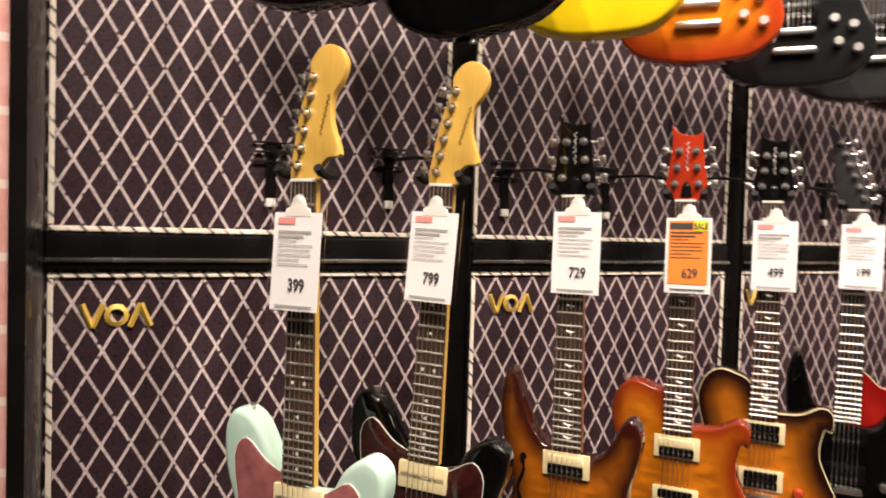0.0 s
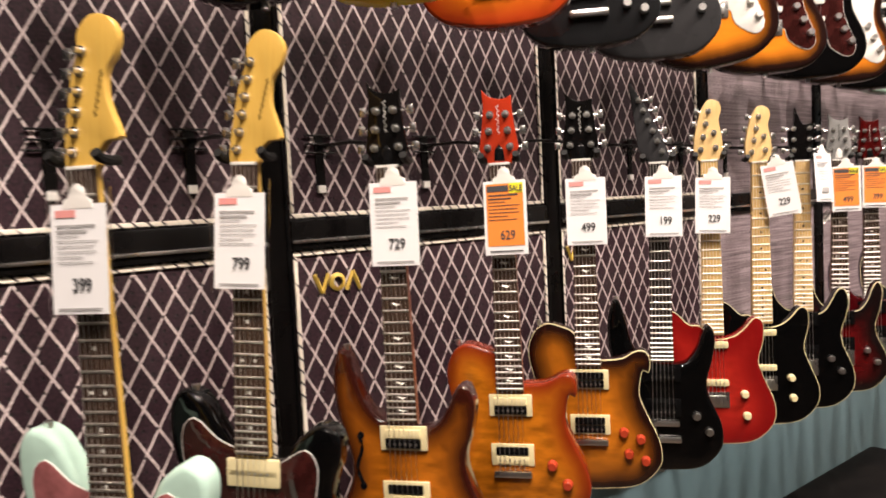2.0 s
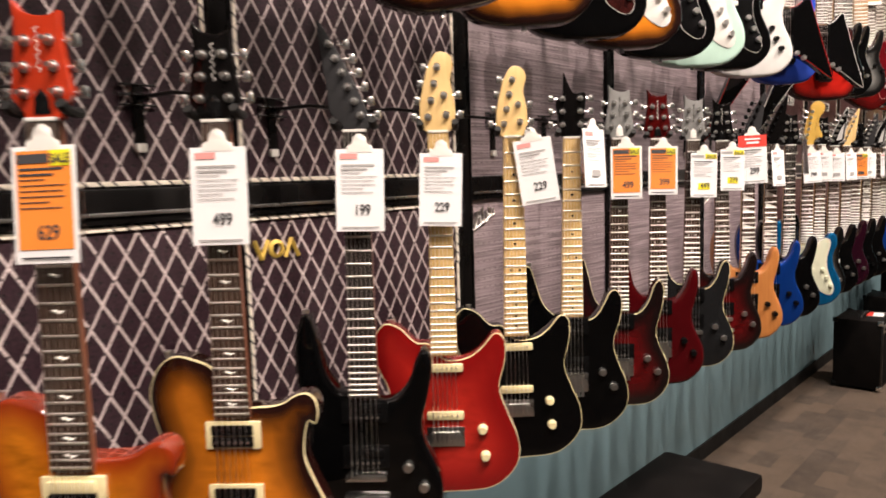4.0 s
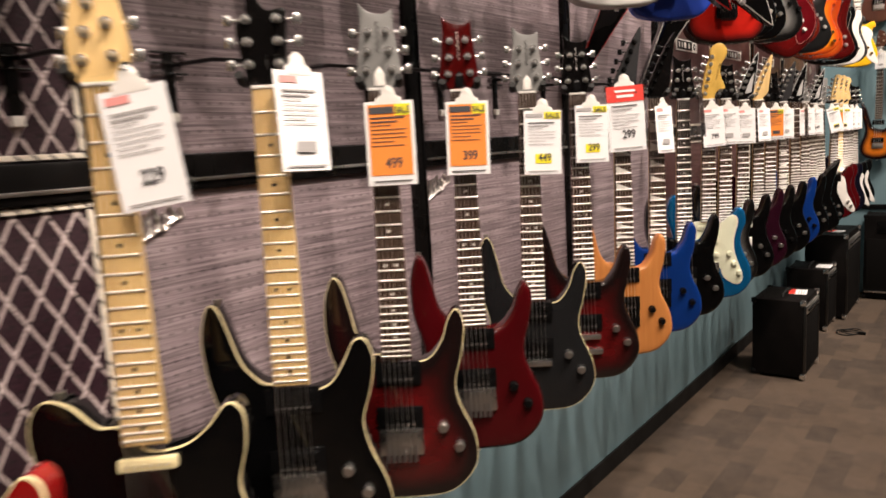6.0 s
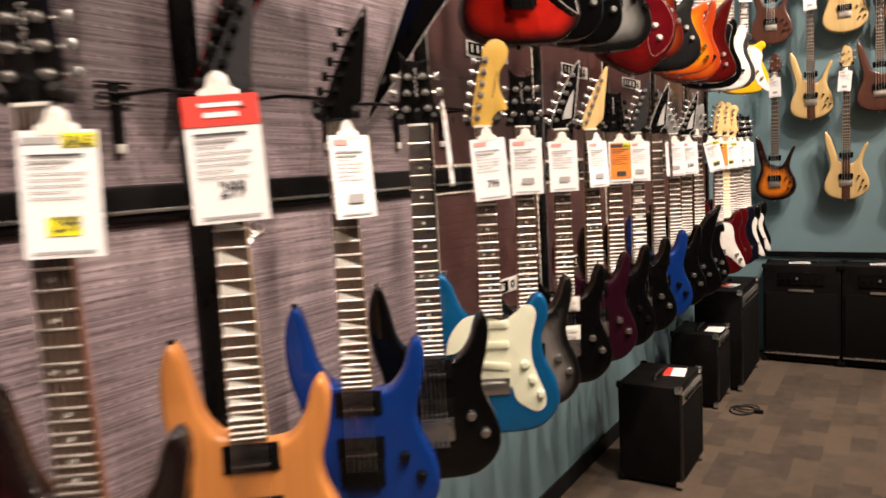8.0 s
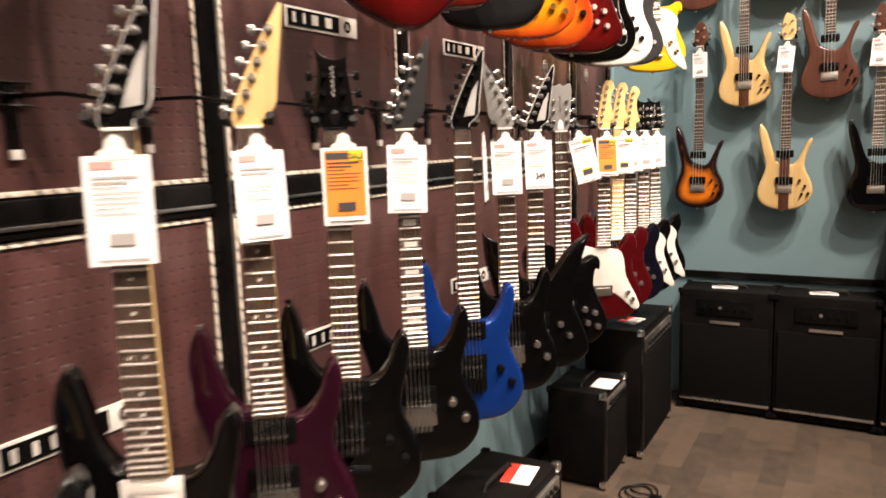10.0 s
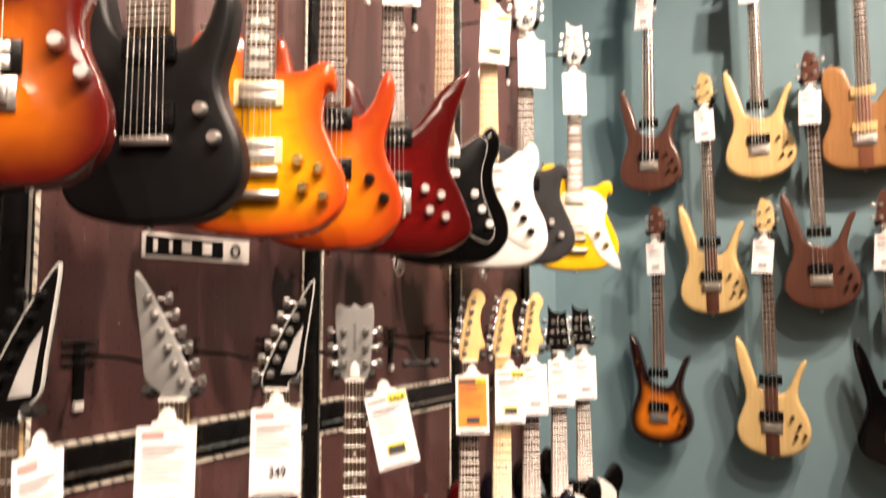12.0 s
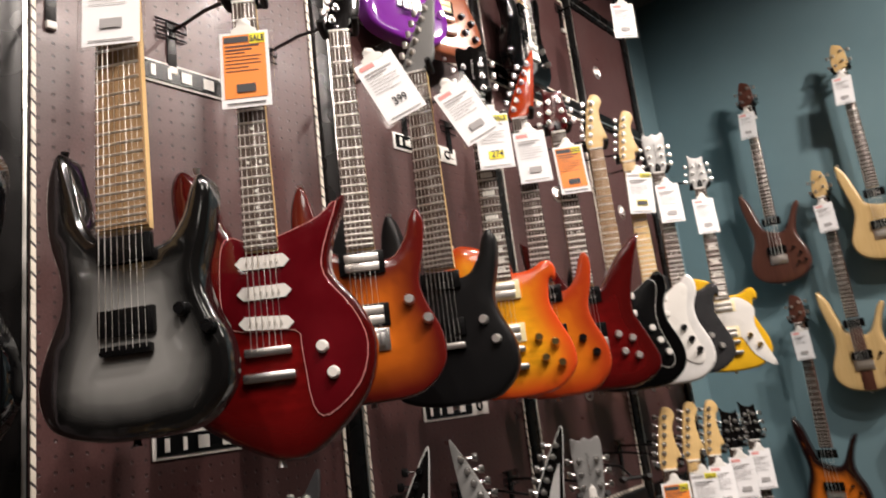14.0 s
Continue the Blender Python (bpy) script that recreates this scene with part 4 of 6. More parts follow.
    if sides == "left":
        for k in range(6):
            px, pz = a[0] + (b[0] - a[0]) * k / 5, a[1] + (b[1] - a[1]) * k / 5
            pegs.append((sgn * px, pz, -sgn))
    elif sides == "both":
        n = (strings + 1) // 2
        for k in range(n):
            pz = 0.036 + 0.100 * k / max(1, n)
            px = 0.023 - (0.0035 * k if head == "three" else 0.0)
            pegs += [(-px, pz, -1), (px, pz, 1)]
    elif sides == "split":
        for k in range(4):
            pegs.append((-0.020 + 0.007 * k, 0.032 + 0.034 * k, -1))
        pegs += [(0.018, 0.036, 1), (0.014, 0.076, 1)]
    else:
        for k in range(2):
            pegs += [(-0.018, 0.034 + 0.05 * k, -1), (0.018, 0.050 + 0.05 * k, 1)]
    for px, pz, s in pegs:
        t = put("tuner", shared("tuner_post", tuner_bm, hard), hd, (px, -0.006, pz))
        put("tuner_button", shared("tuner_button", button_bm, hard), hd, (px + s * 0.012, 0.004, pz), (0, 0 if s > 0 else 180, 0))
    # hardware on the body
    zb = -scale
    top = -lift
    def shifted(fn, *args):
        before = set(root.children)
        fn(root, *args)
        for o in root.children:
            if o not in before:
                o.location.y += top
    if guard:
        gl = rounded(GUARDS[guard], 3)
        put("pickguard", shared(("pickguard", guard), lambda: slab(gl, -0.0028, 0.0005, 0.0008, 0, 0.06), guard_mat), root)
        put("pickguard_edge", shared(("pickguard_edge", guard), lambda: band(gl, -0.0024, 0.0, 0.0010, 0.0), WHITEPL if guard_mat is not REDPG else PINKINK), root, label="thin white edge of the pickguard")
    zn = end - 0.030
    zbp = zb + 0.040
    if pickups == "hh":
        shifted(humbucker, zn, ring, cover)
        shifted(humbucker, zbp, ring, cover[::-1])
    elif pickups == "sss":
        for f, tl in ((0.0, 0), (0.5, 0), (1.0, 7)):
            shifted(single_coil, zn + 0.008 + (zbp - zn) * f, guard_mat if guard_mat is MINTPL else WHITEPL, tl)
    elif pickups == "hex":
        for f, tl in ((0.0, 0), (0.5, 0), (1.0, 4)):
            pk = put("pickup", shared("hex_pickup", lambda: slab([Vector(p) for p in ((-0.047, 0.0), (-0.036, 0.0115), (0.036, 0.0115), (0.047, 0.0), (0.036, -0.0115), (-0.036, -0.0115))], -0.010, 0.001, 0.003, 0, 0.05), WHITEPL), root, (0, top, zn + 0.008 + (zbp - zn) * f), (0, tl, 0), label="white six-sided pickup")
            for q in range(6):
                put("pole_piece", shared("hex_pole", lambda: cyl((0, -0.0095, 0), (0, -0.0112, 0), 0.0026, 0.0026, 8), STEEL), pk, (-0.026 + q * 0.0104, 0, 0))
    elif pickups == "soap":
        for zz in (zn, zbp):
            shifted(single_coil, zz, CREAMPL, 0, 0.0455)
            put("pickup_cover", shared("soap_cover", lambda: box((-0.046, -0.009, -0.024), (0.046, 0.0, 0.024), 0.004), CREAMPL), root, (0, top - 0.001, zz))
    elif pickups == "bars":
        for zz in (zn, zbp):
            shifted(single_coil, zz, CREAMPL, 0, 0.040)
    elif pickups == "blocks":
        for zz in (zn, zbp):
            put("pickup", shared(("block_pickup", bass_guitar), lambda: box((-0.044, -0.010, -0.020), (0.044, 0.001, 0.020), 0.003), cover[0]), root, (0, top, zz))
    if bridge == "bar":
        shifted(bar_bridge, zb, hard)
    elif bridge == "wrap":
        shifted(bar_bridge, zb, hard, False)
    elif bridge == "lock":
        shifted(locking_bridge, zb, hard)
    else:
        shifted(plate_bridge, zb, hard)
    for kx, kz in knobs:
        shifted(knob, kx, kz - (0.0 if bass_guitar else drop), knob_mat or hard, 0.0075 if bass_guitar else 0.0115)
    if fhole:
        def f_bm():
            bm = tube([(-0.098 + 0.006 * math.sin(k * 0.9), 0.0, -0.50 - k * 0.012) for k in range(9)], 0.004, 6)
            add_cyl(bm, (-0.094, 0.001, -0.500), (-0.094, -0.0012, -0.500), 0.007, 0.007, 10)
            add_cyl(bm, (-0.094, 0.001, -0.598), (-0.094, -0.0012, -0.598), 0.007, 0.007, 10)
            return bm
        put("sound_hole", shared("sound_hole", f_bm, BLACKPL), root, (0.008, -dome * 0.55, 0))
    for bx, bz, ry in ((sum(p.x for p in line) / len(line), min(p.y for p in line), 0), (-0.112 if style != "bass" else -0.12, max(p.y for p in line if p.x < -0.09), 180)):
        put("strap_button", shared("strap_button", lambda: cyl((0, 0, 0), (0, 0, -0.012), 0.004, 0.007, 10), hard), root, (bx, thick * 0.5, bz - drop + (0.004 if ry == 0 else -0.006)), (0, ry, 0))
    for k in range(strings):
        f = (k / (strings - 1) - 0.5) * 2
        a3, b3 = Vector((f * (w0 - 0.0035), -0.0150, 0.0)), Vector((f * (0.026 + width), -0.0160 - lift * 0.6, zb))
        def wire(a3=a3, b3=b3, r=(0.00075 - 0.00007 * k) * (1.8 if bass_guitar else 1.0)):
            return cyl(a3, b3, r, r, 4)
        put("string", shared(("string", scale, width, strings, k, lift > 0), wire, STRINGWIRE), root)
    return root

# ---------------------------------------------------------------- hooks and price tags
def hook(x, z, out=0.262, turn=None, face=0.0, wy=0.0):
    """A wire hook on the panel; its rubber-covered yoke is turned with the neck that it holds."""
    turn = TURN if turn is None else turn
    a = radians(turn)
    bx, by = -math.sin(a) * 0.026, -out + math.cos(a) * 0.026
    root = thing("guitar_hook", x, wy, z, "black wire display hook with a rubber yoke on the panel", "hook", "guitar hooks", (0, 0, face))
    put("back_plate", shared("hook_plate", lambda: tube([(-0.034, -0.006, 0.084), (0.034, -0.006, 0.084), (0.034, -0.006, 0.066), (-0.034, -0.006, 0.066), (-0.034, -0.006, 0.048), (0.034, -0.006, 0.048)], 0.0026, 6), BLACKMETAL), root)
    put("hanger_strip", shared("hook_strip", lambda: box((-0.010, -0.0055, -0.02), (0.010, -0.0005, 0.086), 0.001), BLACKMETAL), root)
    put("arm", shared(("hook_arm", out, turn), lambda: tube([(0, -0.002, 0.062), (bx * 0.4, by * 0.5, 0.060), (bx * 0.8, by * 0.88, 0.046), (bx, by, 0.014)], 0.0038, 8), BLACKMETAL), root)
    put("tip", shared("hook_tip", lambda: box((-0.009, -0.010, -0.036), (0.009, -0.0005, -0.020), 0.002), WHITEPL), root, label="small white plastic tip")
    yoke = put("yoke", shared("hook_yoke", lambda: tube([(-0.033, 0.026, 0.012), (0.033, 0.026, 0.012)], 0.0055, 8), RUBBER), root, (0, -out, 0), (0, 0, turn))
    for s in (-1, 1):
        put("prong", shared(("hook_prong", s), lambda: tube([(s * 0.033, 0.027, 0.012), (s * 0.035, 0.006, 0.010), (s * 0.036, -0.016, 0.013), (s * 0.036, -0.026, 0.020)], 0.0075, 8), RUBBER), yoke, label="rubber-covered prong")
    return root


TEXTS = {}


def number_mesh(text, mat):
    if (text, mat.name) not in TEXTS:
        cu = bpy.data.curves.new("price_number", "FONT")
        cu.body, cu.size, cu.align_x, cu.extrude = text, 1.0, "CENTER", 0.01
        cu.offset = 0.018
        ob = new("price_number", cu)
        bpy.context.view_layer.update()
        me = bpy.data.meshes.new_from_object(ob.evaluated_get(bpy.context.evaluated_depsgraph_get()))
        bpy.data.objects.remove(ob)
        me.materials.clear()
        me.materials.append(mat)
        TEXTS[(text, mat.name)] = me
    return TEXTS[(text, mat.name)]


CARD_W, CARD_H = 0.088, 0.150


def tag(x, z, kind="w", price="", dx=0.0, yaw=0.0, roll=0.0, y=-0.297, face=0.0, size=1.0, lines=5, rng=random.Random(7)):
    """A paper price card in a clear sleeve with a white hanging tab; its origin at the tab's top."""
    labels = {"w": "white paper price card in a clear sleeve, hung on strings", "o": "orange sale price card in a clear sleeve, hung on strings", "y": "white price card with yellow sale boxes in a sleeve", "r": "white price card with a red header in a sleeve"}
    a = radians(TURN if not face else face)
    if not face:
        x, y = x + math.cos(a) * dx + math.sin(a) * 0.026, -0.262 + math.sin(a) * dx - math.cos(a) * 0.026
    root = thing("price_tag", x, y, z, labels[kind], "price tag", "price tags", (rng.uniform(-5, -1), roll, yaw + face))
    root.scale = (size, size, size)
    W, H = CARD_W / 2, CARD_H
    def sub(name, a, b, mat, label=""):
        bm = box((a[0], a[2], a[1]), (b[0], b[2] + 0.0004, b[1]))
        put(name, shared((name, *a, *b), lambda: bm, mat, False), root, label=label)
    sub("sleeve", (-W - 0.007, -0.052 - H, 0.0006), (W + 0.007, -0.024, 0.0012), CLEAR, "clear plastic sleeve")
    def tab():
        return slab([Vector(p) for p in ((-0.024, -0.052), (0.024, -0.052), (0.023, -0.041), (0.014, -0.036), (0.011, -0.024), (0.003, -0.018), (-0.003, -0.018), (-0.011, -0.024), (-0.014, -0.036), (-0.023, -0.041))], -0.0008, 0.0, 0.0002, 0, 0.05)
    put("tab", shared("tag_tab", tab, WHITEPL), root, label="white hanging tab")
    sub("card", (-W, -0.046 - H, 0.0), (W, -0.046, 0.0), PAPER)
    t = -0.046
    f = -0.0012
    if kind == "o":
        sub("orange_field", (-W + 0.006, t - H + 0.018, f), (W - 0.006, t - 0.006, f), ORANGEP, "orange printed field")
        sub("sale_box", (W - 0.034, t - 0.026, f - 0.001), (W - 0.006, t - 0.006, f - 0.001), YELLOWP, "yellow corner box")
        put("sale_word", number_mesh("SALE", INK), root, (W - 0.020, f - 0.0020, t - 0.022), (90, 0, 0), (0.0125, 0.0165, 0.03))
        sub("header_bar", (-W + 0.008, t - 0.022, f - 0.001), (W - 0.036, t - 0.010, f - 0.001), INK)
    elif kind == "y":
        sub("sale_box", (W - 0.040, t - 0.020, f), (W - 0.002, t - 0.004, f), YELLOWP, "yellow corner box")
        put("sale_word", number_mesh("SALE", INK), root, (W - 0.021, f - 0.0010, t - 0.018), (90, 0, 0), (0.0150, 0.0155, 0.03))
        sub("price_box", (-W + 0.026, t - H + 0.026, f), (W - 0.024, t - H + 0.048, f), YELLOWP, "yellow price box")
        sub("header_bar", (-W + 0.004, t - 0.016, f), (W - 0.044, t - 0.008, f), GREYINK)
    elif kind == "r":
        sub("red_header", (-W, t - 0.036, f), (W, t, f), REDP, "red printed header")
        sub("header_bar", (-W + 0.02, t - 0.014, f - 0.001), (W - 0.02, t - 0.009, f - 0.001), PAPER)
        sub("header_bar", (-W + 0.024, t - 0.026, f - 0.001), (W - 0.024, t - 0.020, f - 0.001), PAPER)
    else:
        sub("header_bar", (-W + 0.008, t - 0.018, f), (-W + 0.040, t - 0.008, f), PINKINK, "small red heading")
    ink = INK if kind == "o" else GREYINK
    for k, u in enumerate((0.90, 0.70, 0.52, 0.95, 0.88, 0.92, 0.60, 0.85)[:lines + 3]):
        zz = t - (0.044 if kind == "r" else 0.028) - k * 0.0072
        sub("text_line", (-W + 0.010, zz - (0.0028 if k < 2 else 0.0013), f - 0.001), (-W + 0.010 + (CARD_W - 0.02) * u, zz, f - 0.001), INK if k < 1 and kind != "w" else ink)
    sub("text_line", (-W + 0.010, t - H + 0.006, f - 0.001), (W - 0.010, t - H + 0.0085, f - 0.001), ink)
    zp = t - H + 0.028
    if price:
        put("price_number", number_mesh(price, INK), root, (0.004, f - 0.0006, zp + 0.003), (90, 0, 0), (0.0205, 0.0260, 0.03))
    else:
        sub("price_bar", (-0.016, zp, f - 0.002), (0.018, zp + 0.016, f - 0.002), INK if kind != "w" else GREYINK)
    return root


# ---------------------------------------------------------------- finishes
BLACKGLOSS = lacquer("black_lacquer", (0.002, 0.002, 0.0022), 0.10)
CHARCOAL = lacquer("charcoal_lacquer", (0.013, 0.0135, 0.0145), 0.16)
MATTEBLACK = plain("matte_black_finish", (0.007, 0.007, 0.0075), 0.36, 0, 30, 0.15, 0.05)
MINT = lacquer("mint_lacquer", (0.52, 0.74, 0.64), 0.12)
WHITE = lacquer("white_lacquer", (0.70, 0.69, 0.67), 0.12)
YELLOW = lacquer("yellow_lacquer", (0.82, 0.60, 0.01), 0.12)
RED = burst("flamed_red", (0.46, 0.022, 0.014), (0.22, 0.006, 0.006), 0.3)
DEEPRED = lacquer("deep_red_lacquer", (0.060, 0.0025, 0.004), 0.10)
CRIMSON = burst("transparent_crimson", (0.135, 0.004, 0.004), (0.055, 0.002, 0.002), 0.35)
BLUE = lacquer("blue_metallic", (0.006, 0.042, 0.25), 0.18, 0.35, 0.5)
COBALT = lacquer("cobalt_lacquer", (0.03, 0.07, 0.42), 0.16)
TEALMET = lacquer("teal_metallic", (0.006, 0.13, 0.33), 0.18, 0.45, 0.5)
GREYBURST = burst("grey_burst", (0.16, 0.145, 0.135), (0.004, 0.004, 0.004), 0.05, start=0.014, end=0.06)
DARKGREY = lacquer("dark_grey_lacquer", (0.034, 0.034, 0.036), 0.3)
PURPLE = lacquer("purple_lacquer", (0.020, 0.003, 0.009), 0.12)
NAVY = lacquer("navy_lacquer", (0.004, 0.004, 0.010), 0.14)
VIOLET = lacquer("violet_lacquer", (0.16, 0.02, 0.26), 0.15)
REDHEAD = burst("red_head_veneer", (0.50, 0.06, 0.016), (0.36, 0.03, 0.01), 0.2)
GREYHEAD = plain("grey_head_veneer", (0.22, 0.22, 0.215), 0.3, 0, 40, 0.15, 0.03)
COPPER = burst("copper_top", (0.42, 0.16, 0.08), (0.25, 0.08, 0.04), 0.3)
AMBERBURST = burst("amber_sunburst", (0.56, 0.165, 0.010), (0.030, 0.005, 0.003), 0.45, start=0.004, end=0.060)
ORANGEBURST = burst("orange_top", (0.62, 0.190, 0.010), (0.20, 0.022, 0.004), 0.45, start=0.003, end=0.050)
TOBACCO = burst("tobacco_sunburst", (0.62, 0.190, 0.012), (0.014, 0.004, 0.003), 0.3, start=0.008, end=0.075)
THREETONE = burst("three_tone_sunburst", (0.80, 0.25, 0.016), (0.014, 0.005, 0.004), 0.1, start=0.016, end=0.07)
ORANGESOLID = burst("bright_orange_sunburst", (0.80, 0.23, 0.010), (0.40, 0.045, 0.008), 0.15)
BRIGHTREDBURST = burst("bright_red_burst", (0.46, 0.014, 0.008), (0.008, 0.004, 0.004), 0.1, start=0.006, end=0.05)
REDBURST = burst("dark_red_burst", (0.105, 0.004, 0.005), (0.008, 0.004, 0.004), 0.3, start=0.012, end=0.075)
HONEY = burst("honey_sunburst", (0.84, 0.37, 0.010), (0.60, 0.065, 0.010), 0.25, start=0.004, end=0.07)
REDORANGE = burst("cherry_sunburst", (0.64, 0.155, 0.010), (0.090, 0.007, 0.005), 0.2, start=0.010, end=0.105)
SILVERBURST = burst("silver_burst", (0.27, 0.27, 0.26), (0.005, 0.005, 0.005), 0.02, start=0.022, end=0.085)
GOLDTOP = lacquer("golden_yellow_lacquer", (0.72, 0.42, 0.015), 0.14)
BASSBURST = burst("bass_sunburst", (0.72, 0.19, 0.016), (0.012, 0.004, 0.004), 0.2, start=0.018, end=0.06)
BLACKHEAD = lacquer("black_head_face", (0.004, 0.0036, 0.0036), 0.16)
WHITELINE = plain("light_head_face", (0.46, 0.46, 0.45), 0.25, 0, 40, 0.1, 0.02)

